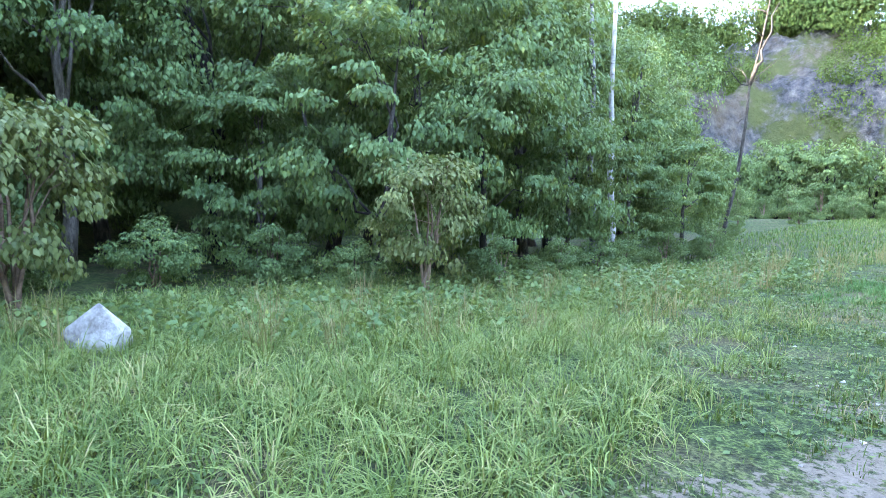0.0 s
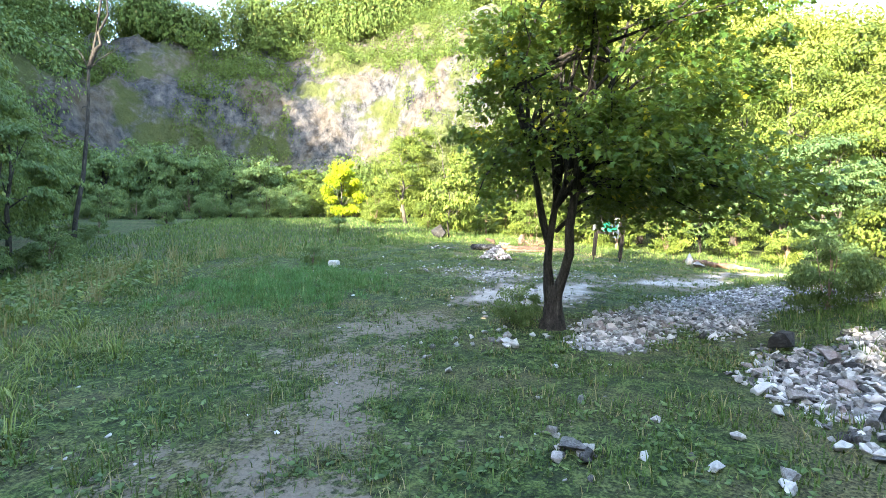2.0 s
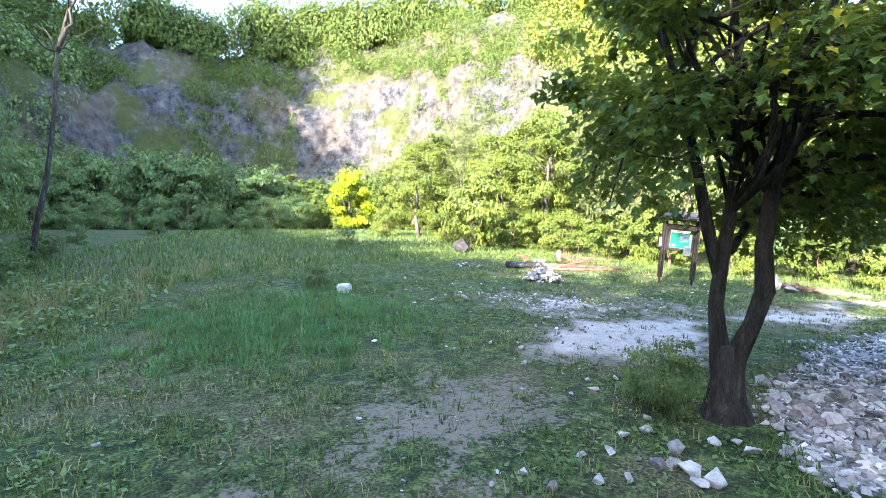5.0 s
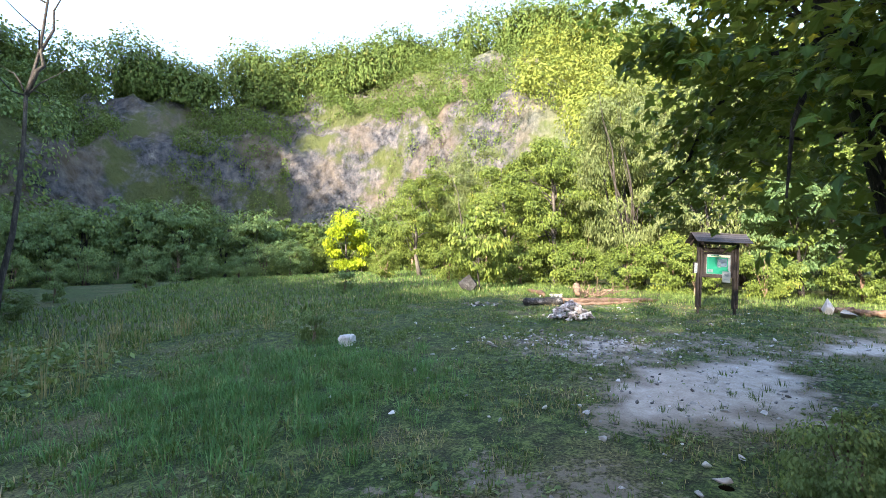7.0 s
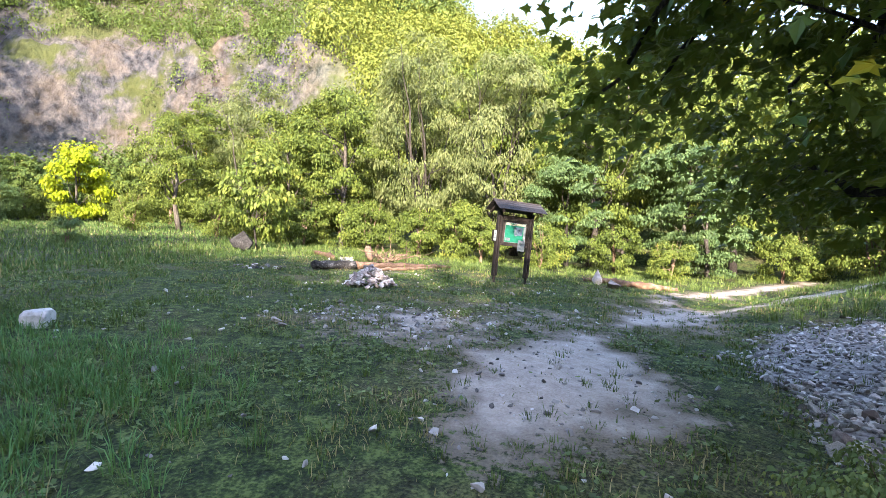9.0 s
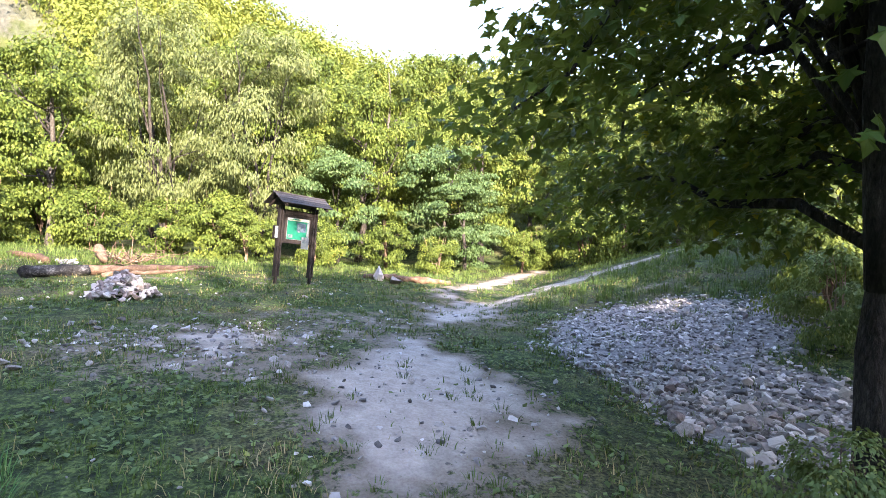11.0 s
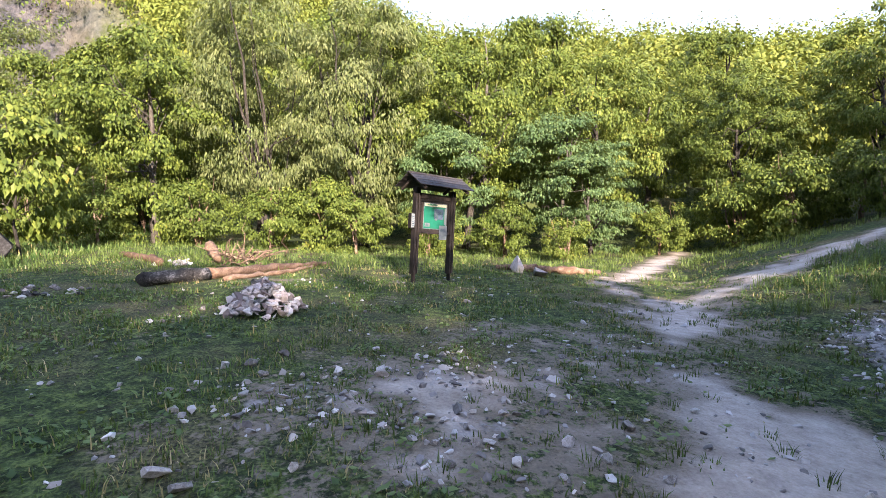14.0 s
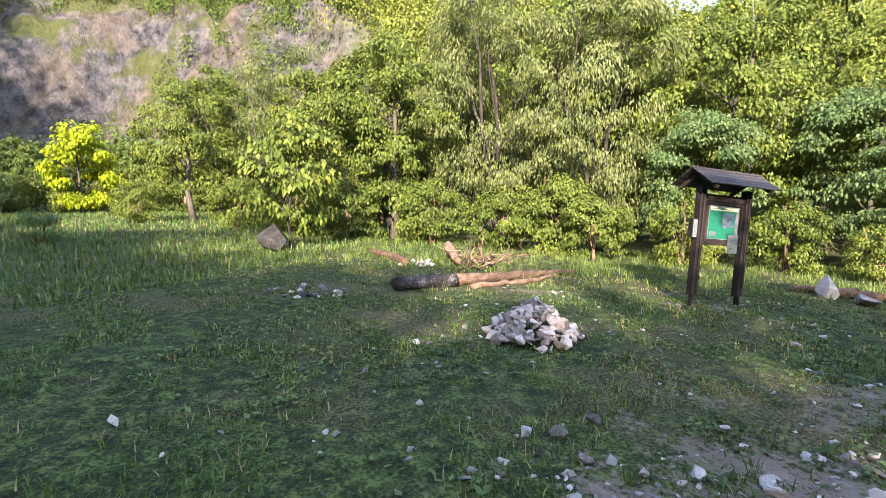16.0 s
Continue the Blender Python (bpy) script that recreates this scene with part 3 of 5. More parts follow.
# ---- the maple that is passed ----
def build_maple():
    x, y = 9.12, 2.82
    ob = thing("maple_tree", (x, y, ground_z(x, y)), "broad dark-leaved maple with forked trunk on rubble", "tree")
    g = np.random.default_rng(41)
    trunk = [tube([(0, 0, -0.2), (0, 0, 0.0), (0.0, 0.0, 0.18), (0.0, -0.01, 0.42), (-0.01, 0.0, 0.66)], [0.3, 0.22, 0.15, 0.12, 0.09], 14, 3, 0.35)]
    # two stems part at the fork, the left one parts again
    stem_a = np.array([(0, 0.02, 0.2), (-0.01, 0.07, 0.62), (0.0, 0.1, 1.0), (0.0, 0.06, 1.42), (0.04, 0.0, 1.85), (0.16, -0.03, 2.4), (0.3, 0.0, 3.2), (0.35, 0.1, 5.2)])
    stem_b = np.array([(0.0, 0.09, 1.3), (-0.04, 0.18, 1.75), (-0.05, 0.26, 2.2), (-0.15, 0.4, 2.9), (-0.3, 0.6, 3.7), (-0.3, 0.75, 4.6)])
    stem_c = np.array([(0.01, -0.02, 0.2), (0.0, -0.06, 0.55), (-0.04, -0.19, 0.88), (-0.06, -0.28, 1.17), (-0.03, -0.26, 1.55), (0.05, -0.3, 2.0), (0.3, -0.5, 3.0), (0.5, -0.8, 4.0), (0.6, -1.0, 5.1)])
    trunk += [tube(stem_a, [0.1, 0.085, 0.07, 0.06, 0.05, 0.042, 0.03, 0.012], 10, 4, 0.3), tube(stem_b, [0.06, 0.058, 0.05, 0.04, 0.028, 0.01], 8, 5, 0.25),
              tube(stem_c, [0.1, 0.085, 0.075, 0.07, 0.064, 0.058, 0.045, 0.03, 0.012], 10, 6, 0.3)]
    centre, radii = np.array([0.6, -0.4, 4.0]), np.array([2.5, 2.5, 2.3])
    p, out, mid = crown_places(21000, centre, radii, 170, 0.43, 42, -0.93, 0.45, 0.3)
    inner = ((p[:, 2] < 2.5) & (np.hypot(p[:, 0], p[:, 1]) < 1.5))
    p, out = p[~inner], out[~inner]
    # long boughs that hang low over the meadow and over the gravel
    boughs = [((-0.2, 0.3, 2.5), (-0.5, 1.5, 1.7)), ((-0.3, 0.3, 2.4), (-1.2, 0.7, 1.9)), ((0.2, -0.3, 2.1), (2.6, -1.9, 1.9)), ((0.2, -0.4, 2.3), (1.2, -2.8, 2.0)),
              ((0.3, -0.2, 2.4), (3.1, -0.2, 2.2)), ((0.1, 0.3, 2.6), (2.2, 1.2, 2.4)), ((-0.2, -0.3, 2.5), (-1.3, -1.5, 2.4)), ((0.2, -0.3, 1.9), (3.2, -1.2, 1.75))]
    boughs += [((-0.1, 0.4, 2.6), (-0.2, 1.75, 2.0)), ((-0.2, 0.4, 2.8), (-0.95, 1.45, 2.35)), ((0.1, 0.4, 2.7), (0.6, 1.75, 2.15)), ((0.2, -0.5, 2.6), (0.5, -3.1, 2.2)), ((-0.1, -0.3, 2.6), (-0.7, -2.4, 2.3))]
    boughs += [((0.1, 0.0, 1.15), (2.9, -0.1, 1.75)), ((0.0, 0.1, 1.9), (0.3, 1.7, 1.5)), ((0.1, -0.2, 1.5), (1.9, -0.9, 1.65)), ((0.1, -0.3, 1.7), (0.3, -2.0, 1.75)), ((0.1, -0.3, 1.9), (0.2, -3.0, 1.8))]
    extra = []
    boughs = [k for k in boughs if float(off_walk(k[1][0] + x, k[1][1] + y)) > 1.9]
    for k, (a, b) in enumerate(boughs):
        line = bent_line(Vector(a) + Vector((0, 0, 0.35)), b, 0.3, 7, 0.06, 60 + k)
        trunk.append(tube(line, [0.036, 0.032, 0.027, 0.022, 0.017, 0.012, 0.005], 6, k, 0.2))
        q = g.integers(2, 7, 850)
        e = g.normal(0, 1, (850, 3)) * (0.3, 0.3, 0.17)
        extra.append(line[q] + e)
    mid = mid[(off_walk(mid[:, 0] + x, mid[:, 1] + y) > 1.5)]
    for k in range(56):
        tip = mid[g.integers(0, len(mid))]
        stem = (stem_a, stem_b, stem_c)[k % 3]
        base = stem[g.integers(4 if k % 3 == 0 else 3 if k % 3 == 1 else 5, len(stem) - 1)]
        trunk.append(tube(bent_line(base, tip, 0.12, 6, 0.07, 100 + k), np.array([0.04, 0.034, 0.026, 0.019, 0.012, 0.004]) * g.uniform(0.6, 1.1), 5, k, 0.2))
    extra = np.concatenate(extra)
    p, out = np.concatenate([p, extra]), np.concatenate([out, extra - centre])
    clear = off_walk(p[:, 0] + x, p[:, 1] + y) > np.where(p[:, 2] < 2.7, 2.0, 1.45)
    p, out = p[clear], out[clear]
    v, f = joined(trunk)
    part("trunk", mesh_of("maple_trunk", v, f, BARK, True), ob, "furrowed grey-brown bark")
    part("crown", leaves_mesh("maple_crown", p, 0.09, LEAF_MAPLE, "maple", 0.45, 43, 0.5, out), ob, "five-lobed dark green leaves, a few yellow")


build_maple()

# ---- kinds of trees and shrubs ----
BROAD = [tree_meshes("broad_tree", 8.5, (0, 0, 4.9), (2.9, 2.9, 4.0), 22000, 0.15, LEAF_SUN, BARK, 0.16, 70 + k, "oval", 80, 0.7, low=-0.95) for k in range(3)]
WILLOW = [tree_meshes("grey_tree", 9.0, (0, 0, 5.0), (2.7, 2.7, 4.4), 22000, 0.165, LEAF_GREY, BARK, 0.085, 80 + k, "narrow", 95, 0.66, stems=3, low=-0.95) for k in range(2)]
LAYERED = [tree_meshes("layered_tree", 6.5, (0, 0, 3.6), (2.5, 2.5, 3.2), 17000, 0.15, LEAF_SHADE, BARK, 0.12, 90 + k, "oval", 75, 0.78, low=-0.95, flatten=0.3) for k in range(2)]
DARK = [tree_meshes("forest_tree", 10.5, (0, 0, 5.6), (3.0, 3.0, 5.0), 22000, 0.155, LEAF_SHADE, BARK, 0.17, 100 + k, "oval", 100, 0.85, low=-0.95, flatten=0.4) for k in range(3)]
DARK_FAR = tree_meshes("forest_tree", 10.5, (0, 0, 5.6), (3.0, 3.0, 5.0), 3200, 0.55, LEAF_SHADE, BARK, 0.17, 140, "oval", 90, 1.05, low=-0.95, flatten=0.4)
# one tree in three leaf colours: as lit, as shaded, and far
BROAD_FAR = [tree_meshes("broad_tree", 8.5, (0, 0, 4.9), (2.9, 2.9, 4.0), 4200, 0.36, (LEAF_SUN, LEAF_SHADE, LEAF_FAR)[k], BARK, 0.16, 150 + k, "oval", 50, 0.9, low=-0.95) for k in range(3)]
SHRUB = [tree_meshes("shrub", 2.4, (0, 0, 1.15), (1.25, 1.25, 1.15), 7500, 0.1, LEAF_SUN, TWIG, 0.03, 110 + k, "oval", 40, 0.42, stems=4, low=-0.95) for k in range(2)]
DARK_SHRUB = [tree_meshes("dark_shrub", 2.4, (0, 0, 1.15), (1.3, 1.3, 1.15), 8500, 0.095, LEAF_SHADE, TWIG, 0.03, 120 + k, "oval", 45, 0.42, stems=4, low=-0.95) for k in range(2)]
SALLOW = tree_meshes("sallow", 2.6, (0, 0, 1.45), (0.95, 0.95, 1.15), 6500, 0.088, LEAF_GREY, TWIG, 0.028, 127, "oval", 40, 0.35, stems=5, low=-0.9)
FIR = tree_meshes("juniper", 1.3, (0, 0, 0.6), (0.5, 0.5, 0.65), 2200, 0.11, LEAF_SHADE, TWIG, 0.03, 130, "narrow", 30, 0.22, stems=2)
YELLOW = tree_meshes("yellow_tree", 7.0, (0, 0, 3.6), (2.3, 2.3, 3.3), 6500, 0.3, LEAF_YELLOW, BARK, 0.12, 131, "oval", 60, 0.75, low=-0.95)
YOUNG = tree_meshes("young_tree", 3.6, (0, 0, 1.9), (1.15, 1.15, 1.6), 2600, 0.17, LEAF_SUN, BARK, 0.035, 132, "oval", 40, 0.4, limbs=18)


def build_birch(x, y, lean, height, seed, crown=True, fork=False, label="slender white birch with a bare lower trunk"):
    ob = thing("birch_tree", (x, y, ground_z(x, y)), label, "tree", "birches")
    g = np.random.default_rng(seed)
    line = bent_line((0, 0, -0.2), (lean, 0, height), 0, 10, 0.05, seed)
    pieces = [tube(line, np.linspace(0.13, 0.03, 10) * (0.7 if fork else 1), 9, seed, 0.1)]
    if fork:
        pieces.append(tube(bent_line(line[5], line[5] + (0.9, -0.3, 3.4), 0, 7, 0.12, seed + 1), np.linspace(0.08, 0.015, 7), 6, seed, 0.1))
        for k in range(8):
            b = line[g.integers(4, 9)]
            pieces.append(tube(bent_line(b, b + g.normal(0, 1, 3) * (1.0, 1.0, 0.3) + (0, 0, 0.6), 0.2, 5, 0.08, k), [0.03, 0.024, 0.016, 0.01, 0.003], 5, k))
    v, f = joined(pieces)
    part("trunk", mesh_of("birch_trunk", v, f, BARK if fork else BIRCH, True), ob, "peeling white bark with dark scars")
    if crown:
        p, out, _ = crown_places(2600, (lean * 0.9, 0, height * 0.86), (1.6, 1.6, height * 0.2), 40, 0.5, seed)
        part("crown", leaves_mesh("birch_crown", p, 0.14, LEAF_SHADE, "oval", 0.8, seed, 0.5, out), ob)


build_birch(2.75, 15.6, -0.35, 13.5, 201)
build_birch(3.5, 16.4, -0.25, 13.0, 202, label="taller birch with flaking white bark at the wood's edge")
build_birch(9.6, 22.5, 1.7, 13.0, 203, crown=False, fork=True, label="leaning half-dead birch with a forked bare top")

# the wood that bounds the meadow on the shaded side
g = np.random.default_rng(11)
for k, (x, y, s, kind) in enumerate([
        (-11.0, 10.0, 1.0, 0), (-8.8, 13.5, 1.05, 1), (-5.6, 13.8, 1.15, 2), (-2.4, 14.0, 1.1, 0), (0.6, 15.2, 0.85, 1), (1.6, 18.5, 0.95, 2), (-14.0, 15.0, 1.2, 0), (-9.5, 18.0, 1.2, 1),
        (-4.5, 18.5, 1.25, 2), (0.0, 20.0, 1.15, 0), (4.4, 20.5, 0.8, 1), (6.2, 24.0, 0.85, 2), (-7.0, 24.0, 1.3, 0), (1.5, 26.0, 1.2, 1), (8.0, 29.5, 0.8, 2), (-12.5, 6.2, 0.95, 1), (9.5, 35.0, 0.8, 0), (12.5, 41.0, 0.75, 1)]):
    plant(DARK[kind], x, y, s * g.uniform(0.95, 1.08), g.uniform(0, 360), "forest_tree", "tall dark green forest tree in shade at the meadow's edge", "tree", "trees of the shaded wood")
for k, (x, y, s) in enumerate([(-3.4, 11.0, 1.0), (-0.6, 11.8, 0.85), (-6.6, 11.2, 0.8), (1.8, 14.0, 0.75), (4.6, 17.6, 0.62), (6.9, 19.8, 0.72)]):
    plant(LAYERED[k % 2], x, y, s, 50 * k, "layered_tree", "hornbeam with drooping tiers of green leaves in shade", "tree", "low trees at the wood's edge")
plant(SALLOW, -1.7, 8.6, 1.15, 10, "sallow_bush", "grey-green sallow bush with upright twigs", "bush")
plant(SALLOW, -7.4, 5.2, 1.35, 70, "sallow_bush", "tall sallow bush with pale leaf tips in long grass", "bush")
for k, (x, y, s) in enumerate([(-5.2, 9.2, 0.75), (-7.6, 8.6, 0.8), (-3.3, 9.0, 0.6), (-0.2, 10.0, 0.62), (1.3, 11.4, 0.6), (2.6, 13.2, 0.62), (3.8, 15.2, 0.6), (5.6, 17.2, 0.6), (7.6, 18.6, 0.65), (-9.6, 7.2, 0.8), (8.8, 21.0, 0.55), (10.2, 24.0, 0.6)]):
    plant(DARK_SHRUB[k % 2], x, y, s, 77 * k, "dark_shrub", "dense dark green bramble shrub at the wood's edge", "bush", "shrubs at the wood's edge", squash=0.8)
# mostly unseen woods added behind the walker, which keep the sun off the near meadow
for k, (x, y, s) in enumerate([(-15, -2, 1.15), (-14, -3.3, 1.0), (-15.5, -5.0, 0.95), (-17, 3, 1.25), (-19, 9, 1.3), (-10, -14, 1.1), (-22, 1, 1.35), (-15, -15, 1.2), (-16.5, 20, 1.3), (-13, 27, 1.3), (-18.5, 13.5, 1.3), (-4, -16, 1.0), (-21, 17.5, 1.35), (-14, 0.5, 1.1), (-16, 6.5, 1.2), (-25, 6, 1.4), (-24, 12, 1.4), (-15, 10.5, 1.2)]):
    plant(DARK_FAR, x, y, s * 1.14, 61 * k, "forest_tree", "dark green forest tree added mostly out of view to shade the meadow", "tree", "trees of the western wood")

# sunlit wood behind the board
for k, (x, y, s, kind, squash) in enumerate([
        (29.5, 6.5, 1.0, "w", 1), (31.0, 10.0, 1.05, "w", 1), (30.5, 2.5, 0.98, "b", 1), (29.0, -1.0, 0.85, "l", 1), (31.5, -3.8, 0.95, "b", 1), (34.0, -7.5, 0.95, "b", 1), (32.0, -11.0, 0.85, "b", 1), (30.0, 14.0, 0.9, "b", 1),
        (32.5, 18.0, 0.9, "b", 1), (34.5, 6.0, 1.2, "b", 1.05), (35.0, 0.5, 1.2, "b", 1.05), (35.5, 11.5, 1.2, "w", 1), (37.0, 16.5, 1.15, "b", 1), (36.0, 22.0, 1.0, "w", 1), (38.5, -4.0, 1.25, "b", 1), (41.0, 4.0, 1.35, "b", 1),
        (41.0, 10.0, 1.35, "b", 1), (36.5, -13.5, 1.0, "b", 1), (27.6, -1.6, 0.7, "l", 0.95), (28.4, 3.6, 0.72, "l", 1), (33.5, 25.5, 0.85, "b", 1), (39.0, 28.0, 1.0, "b", 1), (28.6, -8.5, 0.75, "b", 1), (26.0, -13.5, 0.8, "b", 1), (16.8, -11.0, 0.7, "b", 1), (13.6, -10.2, 0.75, "b", 1), (17.6, -13.5, 0.85, "b", 1), (11.0, -9.6, 0.7, "w", 1), (14.6, -14.5, 0.95, "b", 1), (8.0, -11.0, 0.8, "b", 1), (22.5, -17.0, 0.85, "b", 1), (30, -17, 1.0, "b", 1)]):
    kinds = {"w": WILLOW, "b": BROAD, "l": LAYERED}[kind]
    words = {"w": ("grey_leaved_tree", "many-stemmed tree with narrow grey-green leaves in sun"), "b": ("broadleaf_tree", "broadleaf tree with yellow-green sunlit leaves"), "l": ("layered_tree", "hornbeam with deep green tiers of leaves in sun")}[kind]
    plant(kinds[k % len(kinds)], x, y, s * g.uniform(0.94, 1.06), g.uniform(0, 360), words[0], words[1], "tree", "trees of the sunlit wood", squash=squash)
for k, (x, y, s) in enumerate([(27.2, 9.6, 0.9), (28.0, 12.0, 1.0), (26.6, 6.9, 0.85), (26.4, 4.6, 0.8), (26.9, 1.9, 0.85), (25.8, 0.2, 0.65), (28.4, 15.2, 1.0), (29.6, 17.8, 1.0), (26.9, -3.9, 0.75), (28.6, -5.6, 0.85), (27.9, 7.9, 1.1), (30.5, 21.0, 1.0), (27.4, -10.5, 0.9), (31.5, 27.0, 0.9), (24.4, -9.6, 1.0), (22.6, -8.6, 1.1), (24.6, -7.2, 1.2), (26.2, -6.4, 1.1), (21.6, -10.6, 1.3), (26.4, -8.8, 1.3)]):
    plant(SHRUB[k % 2], x, y, s, 53 * k, "sunlit_shrub", "thick yellow-green shrub in sun below the trees", "bush", "shrubs below the sunlit wood")

# far edge of the meadow, below the cliff
plant(YELLOW, 38.5, 37.5, 0.85, 0, "yellow_tree", "bright yellow-green young tree below the cliff", "tree")
for k in range(34):
    q = k / 33
    th = radians(8 + 60 * q + g.uniform(-1, 1))
    r = np.interp(math.degrees(th), [8, 20, 45, 60, 70], [48, 52, 50, 40, 32]) + g.uniform(-1, 4)
    plant(BROAD_FAR[0 if q > 0.6 else 2 if q > 0.45 else 1], CENTRE[0] + r * math.sin(th), CENTRE[1] + r * math.cos(th), g.uniform(0.4, 0.72) * (1.0 if q > 0.5 else 1.35), g.uniform(0, 360), "broadleaf_tree",
          "broadleaf tree at the foot of the cliff" if q > 0.45 else "dark broadleaf tree in the cliff's shade", "tree", "trees at the foot of the cliff")
for k in range(22):
    th = radians(10 + 58 * k / 21)
    r = np.interp(math.degrees(th), [8, 20, 45, 60, 70], [44, 48, 45, 35, 27]) + g.uniform(-1, 1.5)
    plant((DARK_SHRUB if k < 10 else SHRUB)[k % 2], CENTRE[0] + r * math.sin(th), CENTRE[1] + r * math.cos(th), g.uniform(0.8, 1.5), g.uniform(0, 360), "meadow_shrub", "low rounded shrub at the far edge of the meadow", "bush", "shrubs below the cliff")
for x, y, s in [(22.4, 21.5, 1.0), (20.0, 36.0, 1.2), (11.2, 10.75, 0.5), (13.5, 30.0, 0.9), (25.0, 34.0, 1.0)]:
    plant(FIR, x, y, s, x * 31, "small_juniper", "small dark bush standing alone in the meadow", "bush", "lone bushes in the meadow")
plant(YOUNG, 24.6, 15.3, 1.15, 20, "young_tree", "young sparse tree beside the dark boulder", "tree")

# shrubs on the bank
for k, (x, y, s, dark) in enumerate([(9.8, -3.3, 0.75, 1), (11.6, -2.6, 0.8, 0), (12.6, -1.6, 0.7, 0), (8.2, -3.9, 0.85, 1), (6.3, -4.4, 0.95, 1), (13.2, -3.4, 1.4, 0), (11.0, -4.6, 1.3, 0), (4.6, -5.2, 1.1, 1), (14.2, -7.4, 1.1, 0), (11.8, -0.7, 0.5, 1), (15.8, -7.4, 1.2, 0), (13.0, -6.4, 1.6, 0), (2.4, -6.4, 1.2, 1), (8.8, -6.2, 1.9, 0), (10.4, -7.4, 2.1, 0), (6.6, -7.6, 1.8, 0)]):
    plant((DARK_SHRUB if dark else SHRUB)[k % 2], x, y, s, 41 * k, "bank_shrub", "tangled shrub on the rubble bank, coloured as in shade" if dark else "tall shrub on the bank, coloured yellow-green as in sun", "bush", "shrubs on the bank")
plant(DARK_SHRUB[0], 8.95, 3.3, 0.3, 0, "maple_sprout", "small sprouting bush at the foot of the maple", "bush")


# ---- stones ----
def stone_variant(seed, flat=0.7, count=13):
    g = np.random.default_rng(seed)
    bm = bmesh.new()
    for p in g.normal(size=(count, 3)):
        p = p / np.linalg.norm(p) * g.uniform(0.8, 1.1) * (1.0, g.uniform(0.65, 0.95), flat)
        bm.verts.new(p * 0.5)
    done = bmesh.ops.convex_hull(bm, input=bm.verts)
    bmesh.ops.delete(bm, geom=[v for v in done["geom_interior"] if isinstance(v, bmesh.types.BMVert)], context="VERTS")
    bmesh.ops.triangulate(bm, faces=bm.faces)
    return bm


STONES = {m.name: [from_bm("stone", stone_variant(300 + 10 * j + k, 0.45 + 0.1 * k), m) for k in range(5)] for j, m in enumerate((STONE, STONE_PINK, STONE_DARK, STONE_WHITE))}


def stone_at(x, y, size, material=STONE, name="stone", label="pale angular limestone lying in the grass", group="loose stones", parent=None, lift=0.18, z=None, seed=0, stretch=(1, 1, 1), tilt=10):
    g = np.random.default_rng(int(abs(x * 991 + y * 577) * 10) + seed)
    ob = new(name, STONES[material.name][g.integers(0, 5)])
    base = ground_z(x, y) if z is None else z
    m = pose(x, y, base + lift * size, g.normal(0, tilt), g.normal(0, tilt), g.uniform(0, 360))
    ob.scale = tuple(size * s for s in stretch)
    if parent is None:
        ob.matrix_basis = m @ Matrix.Diagonal((*ob.scale, 1))
        return tagged(ob, label, "stone", group)
    ob.parent = parent
    ob.matrix_basis = parent.matrix_basis.inverted() @ m @ Matrix.Diagonal((*ob.scale, 1))
    return ob


def pebbles(name, xs, ys, sizes, material, label, category, seed, sink=0.1):
    """Uncounted small stones in one mesh."""
    g = np.random.default_rng(seed)
    zs = height_at(xs, ys)
    pieces = []
    for k in range(5):
        me = STONES[material.name][k]
        v = np.empty(len(me.vertices) * 3, np.float32)
        me.vertices.foreach_get("co", v)
        v = v.reshape(-1, 3)
        f = np.empty(len(me.polygons) * 3, np.int32)
        me.polygons.foreach_get("vertices", f)
        sel = np.arange(len(xs)) % 5 == k
        n = sel.sum()
        a, b = g.uniform(0, 2 * np.pi, n)[:, None], g.normal(0, 0.55, n)[:, None]
        w = v[None] * sizes[sel][:, None, None]
        x, y, z = w[..., 0], w[..., 1] * np.cos(b) - w[..., 2] * np.sin(b), w[..., 1] * np.sin(b) + w[..., 2] * np.cos(b)
        out = np.stack([x * np.cos(a) - y * np.sin(a) + xs[sel][:, None], x * np.sin(a) + y * np.cos(a) + ys[sel][:, None], z + (zs[sel] + sink * sizes[sel])[:, None]], -1)
        pieces.append((out.reshape(-1, 3), (f.reshape(-1, 3)[None] + (np.arange(n) * len(v))[:, None, None]).reshape(-1, 3)))
    v, f = joined(pieces)
    return tagged(new(name, mesh_of(name, v, f, material)), label, category, kind="stuff")


def scatter(n, x0, x1, y0, y1, weight, seed):
    g = np.random.default_rng(seed)
    xs, ys = g.uniform(x0, x1, n), g.uniform(y0, y1, n)
    keep = g.random(n) < weight(xs, ys)
    return xs[keep], ys[keep]


def scree_material():
    m, n, l, b = shader("scree", 0.9)
    g = n.new("ShaderNodeNewGeometry")
    tc = n.new("ShaderNodeTexCoord")
    grain = noise_of(n, l, tc.outputs["Object"], 30, 4)
    r = ramp(n, [(0.0, (0.09, 0.084, 0.08)), (0.45, (0.27, 0.255, 0.245)), (0.8, (0.46, 0.44, 0.42)), (1.0, (0.66, 0.64, 0.62))])
    l.new(maths(n, l, "MULTIPLY_ADD", maths(n, l, "SUBTRACT", grain, 0.5), 0.5, g.outputs["Random Per Island"]), r.inputs[0])
    l.new(r.outputs[0], b.inputs["Base Color"])
    bumped(n, l, b, grain, 0.4, 0.01)
    return m


